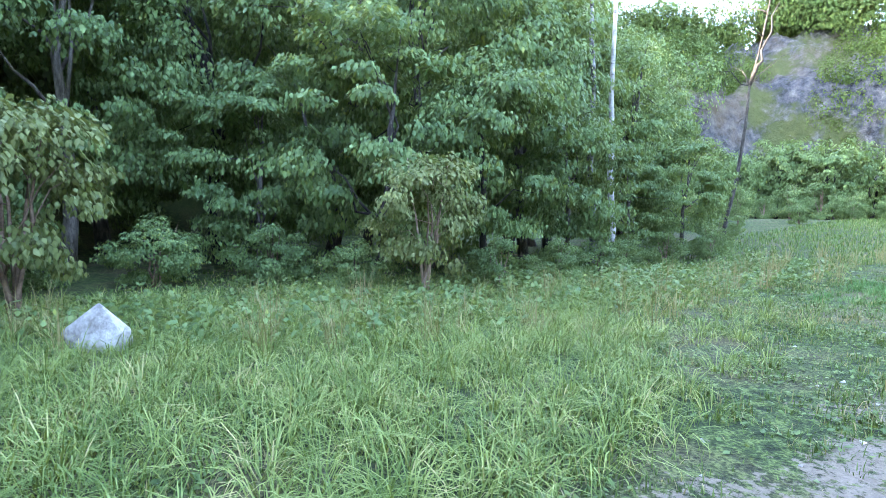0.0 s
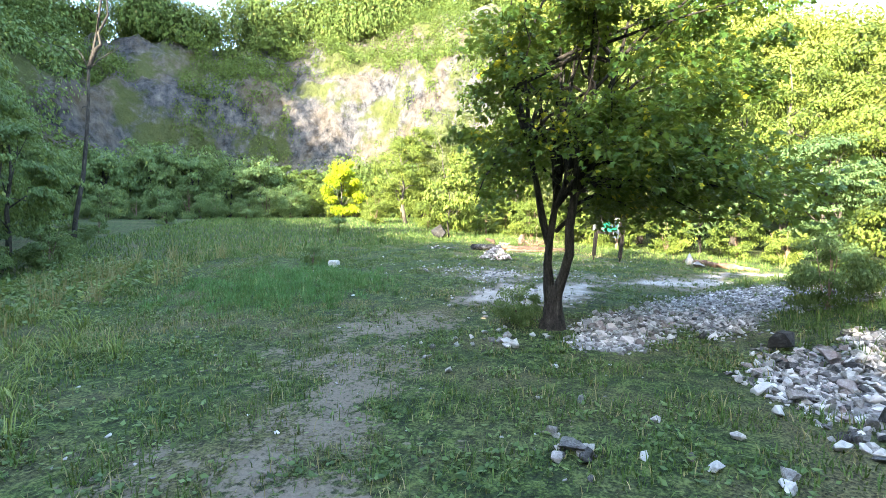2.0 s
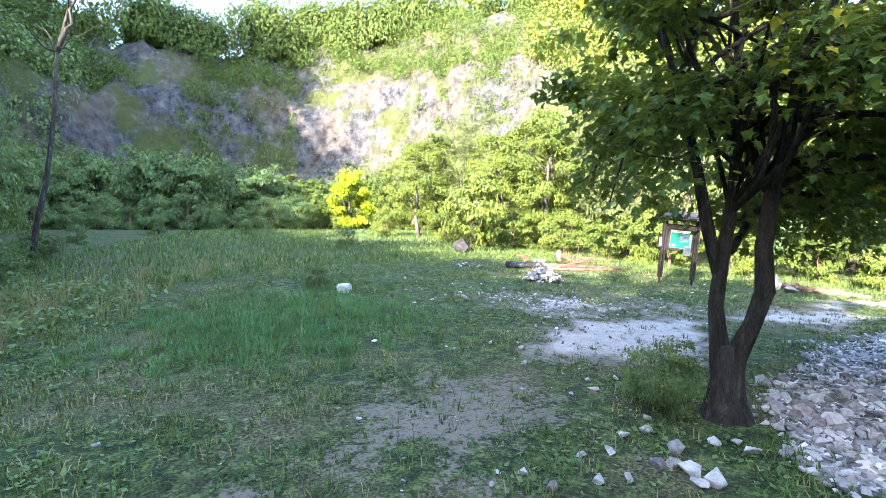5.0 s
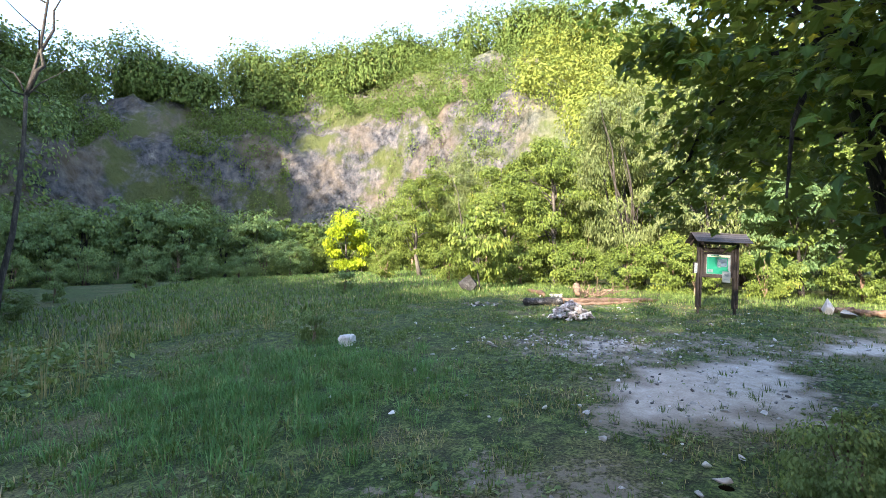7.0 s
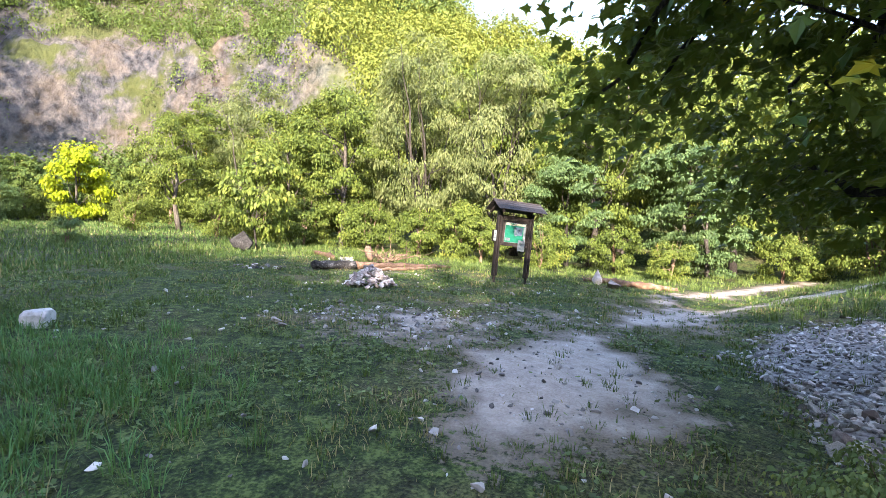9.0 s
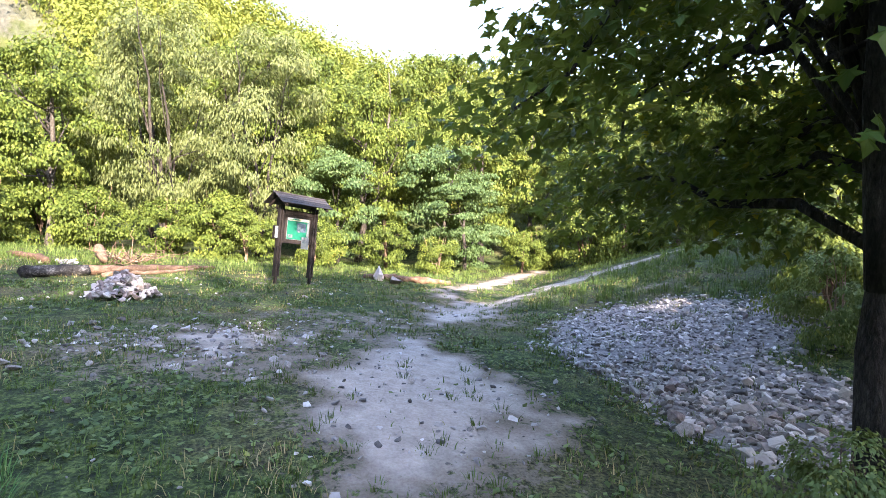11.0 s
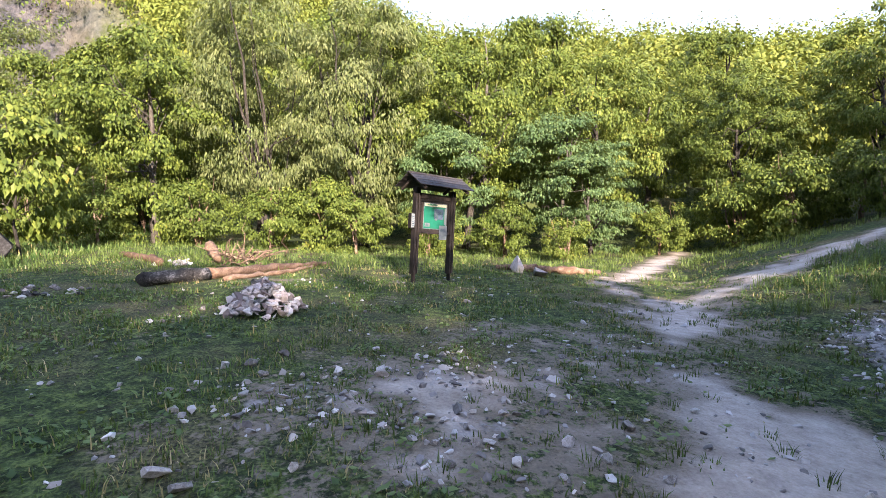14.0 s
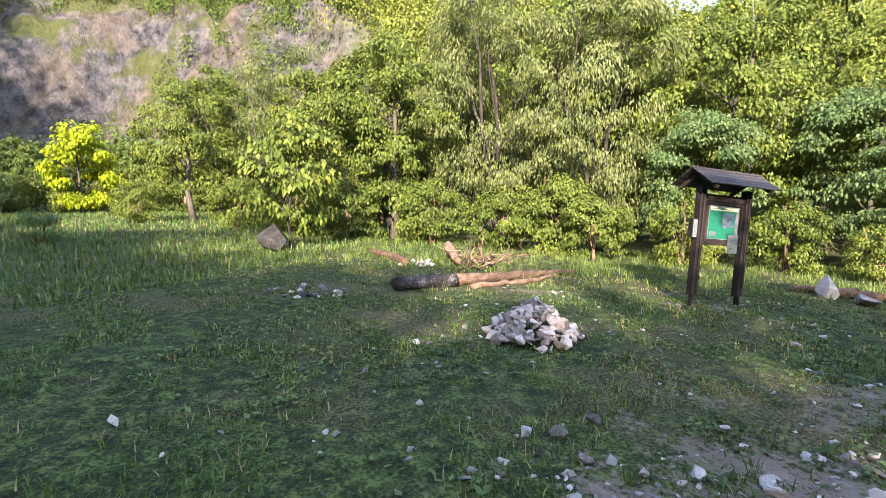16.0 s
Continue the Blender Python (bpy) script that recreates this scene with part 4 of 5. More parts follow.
SCREE = scree_material()
STONES["scree"] = [from_bm("scree_stone", stone_variant(380 + k, 0.5), SCREE) for k in range(5)]
xs, ys = scatter(42000, 6, 18.5, -4, 3.6, lambda x, y: np.clip(stony(x, y) * 1.1 - 0.08, 0, 1), 51)
pebbles("scree", xs, ys, (rng.gamma(3.0, 0.019, len(xs)) + 0.025) * np.where(xs > 11.5, 0.72, 1.0), SCREE, "grey broken gravel and rubble on the bank", "gravel", 52)
xs, ys = scatter(26000, 9, 21, 2.6, 10, lambda x, y: np.clip(0.75 * stony(x, y) + 0.05 * bare_soil(x, y) + 0.01, 0, 1), 53)
pebbles("pebbles", xs, ys, rng.gamma(2.2, 0.016, len(xs)) + 0.02, SCREE, "small pale pebbles trodden into the meadow", "gravel", 54)
xs, ys = scatter(5000, -1, 10, 0, 7, lambda x, y: np.clip(0.12 * bare_soil(x, y) + 0.012, 0, 1), 55)
pebbles("pebbles", xs, ys, rng.gamma(2.0, 0.012, len(xs)) + 0.015, SCREE, "small pale pebbles on the trodden path", "gravel", 56)

heap = thing("rubble_heap", (8.0, -0.7, ground_z(8.0, -0.7)), "heap of pale broken limestone on the bank", "rubble")
g = np.random.default_rng(61)
count = 0
while count < 300:
    x, y = g.normal(8.5, 1.25), g.normal(-0.7, 0.85)
    if float(stony(x, y)) > 0.22:
        stone_at(x, y, float(g.gamma(2.4, 0.028) + 0.045), (STONE, STONE_DARK, STONE_PINK, STONE, STONE)[count % 5], parent=heap, seed=count, tilt=26, lift=0.26)
        count += 1
track = thing("gravel_track", (10.0, 1.8, ground_z(10.0, 1.8)), "track of loose broken stones beside the maple", "rubble")
count = 0
while count < 280:
    x, y = g.uniform(8.6, 12.8), g.normal(1.8, 0.5)
    if float(stony(x, y)) > 0.4:
        stone_at(x, y, float(g.gamma(2.6, 0.022) + 0.04), (STONE, STONE_PINK)[count % 2], parent=track, seed=count, tilt=22)
        count += 1

BY_THE_MAPLE = [(8.58, 3.37, 0.12), (8.24, 3.29, 0.13), (8.38, 2.81, 0.13), (8.02, 3.40, 0.12), (7.65, 3.41, 0.11), (7.97, 3.02, 0.17), (7.63, 3.06, 0.14), (7.71, 2.98, 0.14), (7.69, 2.87, 0.18), (7.52, 2.78, 0.15), (7.60, 2.70, 0.20), (7.30, 3.18, 0.11), (7.15, 3.32, 0.11), (6.97, 3.77, 0.09), (7.47, 3.55, 0.09), (8.49, 2.67, 0.12), (6.86, 3.91, 0.07), (7.64, 3.20, 0.08), (8.75, 4.14, 0.10), (9.32, 4.17, 0.09)]
ON_THE_NEAR_GRASS = [(6.07, 1.27, 0.13), (6.01, 0.03, 0.14), (5.99, 0.61, 0.10), (6.11, 2.74, 0.14), (6.44, 3.26, 0.15), (5.89, 1.60, 0.09), (5.25, 0.53, 0.11), (5.33, 0.09, 0.14), (5.46, -0.30, 0.17), (5.41, 0.26, 0.10), (6.07, -1.50, 0.13)]
ON_TRODDEN_EARTH = [(14.62, 7.88, 0.15), (13.33, 6.51, 0.09), (13.14, 6.30, 0.08), (12.90, 6.22, 0.10), (12.68, 6.50, 0.09), (13.38, 6.21, 0.07), (14.23, 6.78, 0.15), (12.65, 6.12, 0.10), (13.06, 5.24, 0.14), (12.64, 5.60, 0.10), (12.48, 5.93, 0.07), (12.75, 7.32, 0.08), (13.44, 6.89, 0.07), (12.94, 6.54, 0.07), (12.39, 5.37, 0.10), (12.10, 4.47, 0.13), (13.59, 8.18, 0.09), (12.14, 5.93, 0.07), (12.90, 6.30, 0.07), (13.07, 6.40, 0.07), (13.24, 6.71, 0.09), (13.26, 6.60, 0.08), (13.28, 6.42, 0.07), (12.87, 5.74, 0.12), (13.28, 4.58, 0.09), (12.71, 7.98, 0.18), (12.58, 7.83, 0.14)]
IN_THE_LATER_GRASS = [(13.87, 10.50, 0.11), (14.16, 9.27, 0.06), (14.16, 9.20, 0.06), (13.90, 9.18, 0.06), (14.81, 8.85, 0.07), (14.31, 7.73, 0.11), (14.26, 7.42, 0.07), (14.30, 7.15, 0.13), (14.33, 6.78, 0.15), (14.77, 6.41, 0.10), (14.85, 6.16, 0.09), (16.79, 5.55, 0.11), (15.06, 6.13, 0.09), (16.27, 9.28, 0.11), (16.29, 9.16, 0.08), (17.14, 8.94, 0.11), (14.55, 8.09, 0.13), (14.12, 8.72, 0.06)]
BELOW_THE_TRACK = [(8.35, 2.55, 0.15), (8.5, 2.35, 0.14), (6.9, 3.53, 0.1), (5.3, -0.3, 0.15), (6.2, -0.6, 0.18), (6.8, -0.2, 0.16), (7.0, 1.9, 0.11), (12.4, 9.3, 0.09), (15.9, 5.6, 0.1), (16.5, 5.2, 0.11), (14.7, 5.0, 0.1)]
for x, y, s in BY_THE_MAPLE + ON_THE_NEAR_GRASS + ON_TRODDEN_EARTH + IN_THE_LATER_GRASS + BELOW_THE_TRACK:
    stone_at(x, y, s, (STONE, STONE_WHITE, STONE)[int(abs(x * 97)) % 3], lift=0.2)
stone_at(5.07, 0.99, 0.36, STONE_DARK, "flat_stone", "dark weathered flat stone sunk in the grass", stretch=(1, 0.8, 0.5))
stone_at(6.9, -1.0, 0.42, STONE_DARK, "flat_stone", "dark weathered flat stone by the rubble heap", stretch=(1, 0.8, 0.6))

for cx, cy, n, name in ((5.07, 0.99, 16, "small_stone_heap"), (6.5, -0.75, 22, "small_stone_heap")):
    small = thing(name, (cx, cy, ground_z(cx, cy)), "little heap of grey and dark stones sunk in grass", "stones", "little stone heaps")
    for k in range(n):
        stone_at(g.normal(cx, 0.16), g.normal(cy, 0.12), float(g.uniform(0.06, 0.16)), (STONE, STONE_DARK)[k % 2], parent=small, seed=k, tilt=22)


def rough_rock(name, size, material, seed, x, y, label, category, turn=0.0, cuts=3, sharp=0.22, lift=0.3):
    if cuts < 3:
        bm = stone_variant(600 + seed, 0.9, 16)
        bmesh.ops.bevel(bm, geom=list(bm.edges), offset=0.015, segments=1, affect="EDGES")
        for v in bm.verts:
            v.co = Vector((v.co.x * size[0], v.co.y * size[1], v.co.z * size[2])) * 1.15 + 0.01 * noise.noise_vector(v.co * 9)
        ob = new(name, from_bm(name, bm, material))
        ob.matrix_basis = pose(x, y, ground_z(x, y) + size[2] * lift, 6, 8, turn)
        return tagged(ob, label, category)
    bm = bmesh.new()
    bmesh.ops.create_icosphere(bm, subdivisions=cuts, radius=0.5)
    for v in bm.verts:
        c = v.co.copy()
        v.co = v.co * (1 + sharp * noise.noise(c * 2.2 + Vector((seed, 0, 0)))) + 0.1 * noise.noise_vector(c * 5 + Vector((0, seed, 0))) * sharp
        for k in range(3):
            lim = 0.36 + 0.05 * noise.noise(Vector((seed, k, 3)))
            v.co[k] = max(-lim, min(lim, v.co[k]))
        v.co = Vector((v.co.x * size[0], v.co.y * size[1], v.co.z * size[2])) * 1.4
    ob = new(name, from_bm(name, bm, material))
    ob.matrix_basis = pose(x, y, ground_z(x, y) + size[2] * lift, 0, 0, turn)
    return tagged(ob, label, category)


rough_rock("white_rock", (0.75, 0.55, 0.85), STONE_WHITE, 8, -4.95, 3.85, "large whitish rock half hidden in long grass", "rock", 15, 2, 0.5, 0.14)
rough_rock("white_block", (0.37, 0.24, 0.2), STONE_WHITE, 9, 11.4, 10.12, "small whitish stone block in lush grass", "rock", 30, 3, 0.12)
rough_rock("dark_boulder", (1.35, 0.95, 0.95), STONE_DARK, 14, 24.2, 15.6, "dark weathered boulder under the young tree", "boulder", 40, 2)
rough_rock("upright_slab", (0.45, 0.3, 0.6), STONE_PINK, 22, 22.2, 3.0, "pale upright stone at the end of a log", "rock", 20, 2, 0.5)
rough_rock("low_slab", (0.6, 0.4, 0.3), STONE_WHITE, 25, 21.7, 2.6, "low pale stone beside the upright one", "rock", 0, 2)

# cairn of stones and ring of the old fire
pile = thing("stone_pile", (16.95, 8.15, ground_z(16.95, 8.15)), "cone-shaped pile of pale stones in the grass", "stone pile")
g = np.random.default_rng(71)
for k in range(250):
    q = k / 250
    r = 0.54 * math.sqrt(max(0, 1 - q)) * (math.sqrt(g.random()) if k % 4 == 0 else g.uniform(0.85, 1.0))
    a = g.uniform(0, 6.3)
    x, y = 16.95 + r * math.cos(a), 8.15 + r * math.sin(a)
    stone_at(x, y, float(g.uniform(0.1, 0.19)), (STONE, STONE_PINK, STONE_PINK)[k % 3], parent=pile, stretch=(1.15, 1.0, 0.7), z=ground_z(x, y) + 0.4 * max(0, 1 - r / 0.54), lift=0.16, seed=k, tilt=30)
ring = thing("fire_ring", (18.25, 11.4, ground_z(18.25, 11.4)), "low ring of grey stones around an old fireplace", "fire ring")
for k in range(34):
    a, r = g.uniform(0, 6.3), g.normal(0.42, 0.12)
    stone_at(18.25 + r * math.cos(a), 11.4 + r * math.sin(a), float(g.uniform(0.07, 0.15)), (STONE, STONE_PINK, STONE_DARK)[k % 3], parent=ring, seed=k)
pale = thing("stone_group", (22.7, 10.9, ground_z(22.7, 10.9)), "group of whitish stones beside the logs", "stones")
for k in range(12):
    stone_at(g.normal(22.7, 0.3), g.normal(10.9, 0.2), float(g.uniform(0.14, 0.26)), STONE_WHITE, parent=pale, seed=k)


# ---- logs ----
def log(name, points, radii, material, label, burnt=None, seed=0):
    """A lying trunk; burnt: the share of its length, from the first point, that is charred."""
    q = np.asarray(points, float)
    z = height_at(q[:, 0], q[:, 1]) + q[:, 2] + np.asarray(radii) * 0.85
    place = (q[0, 0], q[0, 1], ground_z(q[0, 0], q[0, 1]))
    line = np.column_stack([q[:, :2], z]) - place
    s = np.linspace(0, 1, len(q))
    t = np.linspace(0, 1, 22)
    fine = np.column_stack([np.interp(t, s, line[:, k]) for k in range(3)])
    fine += np.random.default_rng(seed).normal(0, 0.02, fine.shape) * (1, 1, 0.5)
    rad = np.interp(t, s, radii) * np.random.default_rng(seed + 1).uniform(0.75, 1.15, 22)
    ob = thing(name, place, label, "log")
    cut = int(22 * burnt) if burnt else 0
    if cut:
        part("charred_end", mesh_of("charred_end", *tube(fine[:cut + 1], rad[:cut + 1] * 1.04, 12, seed, 0.3), LOG_BURNT, True), ob, "blackened cracked bark")
    part("trunk", mesh_of("log_trunk", *tube(fine[cut:], rad[cut:], 12, seed, 0.18), material, True), ob)
    return ob


log("fallen_log", [(19.05, 10.4, 0), (20.2, 9.55, 0), (21.6, 8.55, 0), (23.2, 7.5, 0)], [0.125, 0.12, 0.09, 0.05], LOG_BARE, "long fallen log with a charred end and peeled trunk", 0.3, 5)
log("fallen_log", [(19.9, 9.3, 0), (21.3, 8.3, 0), (22.6, 7.9, 0)], [0.05, 0.045, 0.03], LOG_BARE, "thin barked branch lying along the long log", None, 6)
log("pale_log", [(24.5, 12.9, 0), (23.3, 12.0, 0), (22.8, 11.55, 0), (22.1, 11.15, 0)], [0.07, 0.09, 0.1, 0.09], LOG_BARE, "bent pale debarked log lying in sunlit grass", None, 7)
log("log_stub", [(23.9, 10.6, 0.25), (23.4, 10.4, 0.15), (22.7, 10.1, 0.05)], [0.12, 0.11, 0.08], LOG_BARE, "thick short log resting on the branch heap", None, 8)
log("fallen_log", [(23, 3.3, 0), (22.3, 2.5, 0.02), (22.1, 1.7, 0), (22.2, 0.8, 0)], [0.07, 0.1, 0.1, 0.06], LOG_BARE, "reddish crooked log by the upright stone", None, 9)


def branch_heap(x, y):
    ob = thing("branch_heap", (x, y, ground_z(x, y)), "tangled heap of dry brown branches", "branches")
    g = np.random.default_rng(91)
    for k in range(46):
        a = g.uniform(0, 6.3)
        start = np.array([g.normal(0, 0.35), g.normal(0, 0.35), g.uniform(0.0, 0.15)])
        end = start + (np.array([math.cos(a) * 0.9, math.sin(a) * 0.9, g.uniform(0.05, 0.45)]) if k % 6 else np.array([g.normal(0, 0.15), g.normal(0, 0.15), g.uniform(0.5, 0.95)])) * g.uniform(0.6, 1.2)
        r = g.uniform(0.006, 0.022)
        part("branch", mesh_of("branch", *tube(bent_line(start, end, 0.05, 5, 0.05, k), [r, r, r * 0.8, r * 0.6, r * 0.3], 5, k, 0.2), TWIG, True), ob)


branch_heap(22.9, 9.5)


# ---- the board ----
def info_board(x, y, turn):
    ob = thing("information_board", (x, y, ground_z(x, y)), "dark wooden information board with shingled roof and green poster", "notice board")
    ob.matrix_basis = pose(x, y, ground_z(x, y), 0, 5.5, turn)
    half = 0.47
    for side in (-1, 1):
        post = part("post", box_mesh("post", 0.05, 0.13, 1.72, WOOD_DARK, 0.008, 0.004, 3), ob, m=pose(side * half - 0.035, 0, 0.16))
        part("plank", box_mesh("plank", 0.045, 0.13, 1.7, WOOD_DARK, 0.008, 0.004, 7), post, m=pose(0.068, 0, 0.01))
        part("post_foot", box_mesh("post_foot", 0.045, 0.08, 0.5, WOOD_DARK, 0.004), ob, m=pose(side * half, 0, -0.2))
    part("cross_beam", box_mesh("cross_beam", 1.06, 0.06, 0.11, WOOD_DARK, 0.008, 0.003, 2), ob, m=pose(0, 0.0, 1.66))
    part("back_panel", box_mesh("back_panel", 0.84, 0.035, 0.68, WOOD_DARK, 0.004), ob, m=pose(0, 0.02, 0.97))
    for nm, sx, sz, px_, pz_ in (("frame_rail", 0.84, 0.05, 0, 0.97), ("frame_rail", 0.84, 0.05, 0, 1.605), ("frame_stile", 0.055, 0.585, -0.39, 1.02), ("frame_stile", 0.055, 0.585, 0.39, 1.02)):
        part(nm, box_mesh(nm, sx, 0.03, sz, WOOD_DARK, 0.004), ob, m=pose(px_, -0.015, pz_))
    poster = part("poster", box_mesh("poster", 0.62, 0.006, 0.53, PAPER, 0), ob, "printed poster, green with a pale border", pose(0.02, -0.006, 1.065))
    for nm, sx, sz, px_, pz_, mt in (("print_ground", 0.57, 0.44, -0.015, 0.012, GREEN_PRINT), ("print_header", 0.58, 0.05, 0, 0.462, CREAM_PRINT)):
        part(nm, box_mesh(nm, sx, 0.003, sz, mt, 0), poster, m=pose(px_, -0.0055, pz_))
    for nm, sx, sz, px_, pz_, mt in (("print_picture", 0.25, 0.22, 0.09, 0.2, BLUE_PRINT), ("print_box", 0.13, 0.075, -0.21, 0.045, PAPER), ("print_margin", 0.05, 0.34, 0.265, 0.1, PAPER)):
        part(nm, box_mesh(nm, sx, 0.003, sz, mt, 0), poster, m=pose(px_, -0.009, pz_))
    for px_, pz_, sx, sz in ((0.0, 0.25, 0.04, 0.12), (0.05, 0.22, 0.03, 0.09), (0.14, 0.3, 0.04, 0.06), (0.02, 0.18, 0.05, 0.04)):
        part("print_figure", box_mesh("print_figure", sx, 0.003, sz, DARK_PRINT, 0), poster, m=pose(px_, -0.0125, pz_))
    for k in range(5):
        part("text_bar", box_mesh("text_bar", 0.1 - 0.012 * (k % 3), 0.002, 0.007, DARK_PRINT, 0), poster, m=pose(-0.21, -0.0125, 0.056 + 0.012 * k))
    for k in range(3):
        part("text_bar", box_mesh("text_bar", 0.34 - 0.09 * k, 0.002, 0.01, GREEN_PRINT, 0), poster, m=pose(-0.08, -0.009, 0.475 + 0.013 * k))
    sheet = part("paper_sheet", box_mesh("paper_sheet", 0.21, 0.004, 0.29, PAPER, 0), ob, "white printed sheet pinned below the poster", pose(0.22, -0.038, 0.86))
    for k in range(9):
        part("text_bar", box_mesh("text_bar", 0.16 - 0.02 * (k % 3), 0.002, 0.007, DARK_PRINT, 0), sheet, m=pose(-0.005, -0.004, 0.03 + 0.022 * k))
    box = part("side_box", box_mesh("side_box", 0.09, 0.1, 0.3, WOOD_DARK, 0.006), ob, "small dark box on the post", pose(-0.575, 0.01, 1.06))
    part("side_notice", box_mesh("side_notice", 0.075, 0.004, 0.27, PAPER, 0), box, "narrow white notice", pose(0.0, -0.054, 0.015))
    for k in range(6):
        part("text_bar", box_mesh("text_bar", 0.055, 0.002, 0.01, BLUE_PRINT, 0), box, m=pose(0, -0.058, 0.05 + 0.035 * k))
    # roof: a saddle with overlapping boards
    for side in (-1, 1):
        for k in range(4):
            board = box_mesh("roof_board", 1.42, 0.14, 0.018, ROOF_WOOD, 0.003, 0.002, k)
            part("roof_board", board, ob, m=pose(0, side * (0.05 + 0.098 * k), 2.1 - 0.062 * k + 0.006, -side * 30))
        for end in (-1, 1):
            part("rafter", box_mesh("rafter", 0.05, 0.42, 0.05, WOOD_DARK, 0.004), ob, m=pose(end * 0.56, side * 0.19, 1.92, -side * 30))
    part("ridge", box_mesh("ridge", 1.44, 0.07, 0.03, ROOF_WOOD, 0.004), ob, m=pose(0, 0, 2.135))


info_board(20.3, 5.45, -58.5)

# ---- low plants, uncounted ----
def blades(name, xs, ys, lengths, widths, material, label, lean, seed, bend=0.5, joints=1, category="grass"):
    """Single blades of grass, each a tapered bent strip."""
    g = np.random.default_rng(seed)
    n = len(xs)
    a, tilt = g.uniform(0, 2 * np.pi, n), np.abs(g.normal(lean, 0.35, n))
    if isinstance(bend, np.ndarray):
        a = bend
    zs = height_at(xs, ys)
    along = np.stack([np.cos(a), np.sin(a)], -1)
    across = np.stack([-np.sin(a), np.cos(a)], -1)
    rows = []
    x, z, th = np.zeros(n), np.zeros(n), tilt * 0.5
    for k in range(joints + 1):
        w = widths * (1 - 0.35 * k / (joints + 1)) * 0.5
        for s in (-1, 1):
            rows.append(np.column_stack([xs + along[:, 0] * x + s * across[:, 0] * w, ys + along[:, 1] * x + s * across[:, 1] * w, zs + z - 0.01]))
        x, z, th = x + lengths / (joints + 1) * np.sin(th), z + lengths / (joints + 1) * np.cos(th), th + tilt * 0.8
    rows.append(np.column_stack([xs + along[:, 0] * x, ys + along[:, 1] * x, zs + z]))
    v = np.stack(rows, 1)
    k = v.shape[1]
    f = []
    for j in range(joints):
        f += [[2 * j, 2 * j + 1, 2 * j + 3], [2 * j, 2 * j + 3, 2 * j + 2]]
    f.append([2 * joints, 2 * joints + 1, 2 * joints + 2])
    f = np.array(f)[None] + (np.arange(n) * k)[:, None, None]
    return tagged(new(name, mesh_of(name, v.reshape(-1, 3), f.reshape(-1, 3), material)), label, category, kind="stuff")


def lawn_weight(x, y):
    bare = np.maximum(bare_soil(x, y), stony(x, y))
    tuft = smooth(0.35, 0.65, fbm(x * 2.2, y * 2.2, 45, 3))
    near = np.clip(1.25 - off_walk(x, y) / 14, 0.12, 1)
    return (1 - 0.97 * smooth(0.25, 0.75, bare)) * (0.12 + 0.88 * tuft) * near


xs, ys = scatter(520000, -8, 25, -3.5, 17, lawn_weight, 81)
d = off_walk(xs, ys)
lush = np.clip(1.2 - ellipse(xs, ys, 10.3, 9.6, 3.4, 2.4, 20), 0, 1)
tuft = smooth(0.38, 0.55, fbm(xs * 2.2, ys * 2.2, 45, 3))
size = (0.03 + 0.075 * rng.random(len(xs)) ** 2) * (1 + 1.1 * lush) * (0.75 + 0.6 * fbm(xs * 0.7, ys * 0.7, 47)) * (0.6 + 0.8 * tuft) * (1 - 0.35 * smooth(7, 10, xs))
pick = rng.random(len(xs)) < (0.13 + 0.35 * smooth(0.5, 0.7, fbm(xs * 0.55, ys * 0.55, 48))) * (1 - 0.9 * np.clip(2 * lush, 0, 1))
blades("lawn_grass", xs[~pick], ys[~pick], size[~pick], 0.007 * (1 + d[~pick] / 5), GRASS_SHORT, "short green meadow grass in uneven tufts", 0.75, 82)
blades("dry_lawn_grass", xs[pick], ys[pick], size[pick] * 1.1, 0.006 * (1 + d[pick] / 5), GRASS_DRY, "short dry straw-coloured grass among the green", 0.8, 83)
# low broad-leaved herbs
xs, ys = scatter(160000, -6, 22, -3, 16, lambda x, y: lawn_weight(x, y) * smooth(0.4, 0.55, fbm(x * 0.9, y * 0.9, 49)), 84)
herb = np.column_stack([xs, ys, height_at(xs, ys) + 0.015 + 0.03 * rng.random(len(xs))])
tagged(new("meadow_herbs", leaves_mesh("meadow_herbs", herb, 0.06, LEAF_SHADE, "oval", -0.15, 85, 0.3)), "low clover and plantain leaves in the meadow", "herbs", kind="stuff")


def clumps(count, each, x0, x1, y0, y1, weight, seed, spread=0.1):
    g = np.random.default_rng(seed)
    cx, cy = scatter(count, x0, x1, y0, y1, weight, seed)
    k = np.repeat(np.arange(len(cx)), each)
    a, r = g.uniform(0, 2 * np.pi, len(k)), spread * np.sqrt(g.random(len(k)))
    return cx[k] + r * np.cos(a), cy[k] + r * np.sin(a), a, g.uniform(0.6, 1.2, len(cx))[k]


def tall_weight(x, y):
    v = smooth(-1.6, 0.8, y - np.maximum(1.1 + 1.25 * (x + 0.5), 0.8)) * (1 - smooth(7.5, 11.5, y - 0.7 * x - 2))
    return v * np.where(x > 1.8, 0.25, 1.0) * (1 - smooth(0.3, 0.6, bare_soil(x, y)))


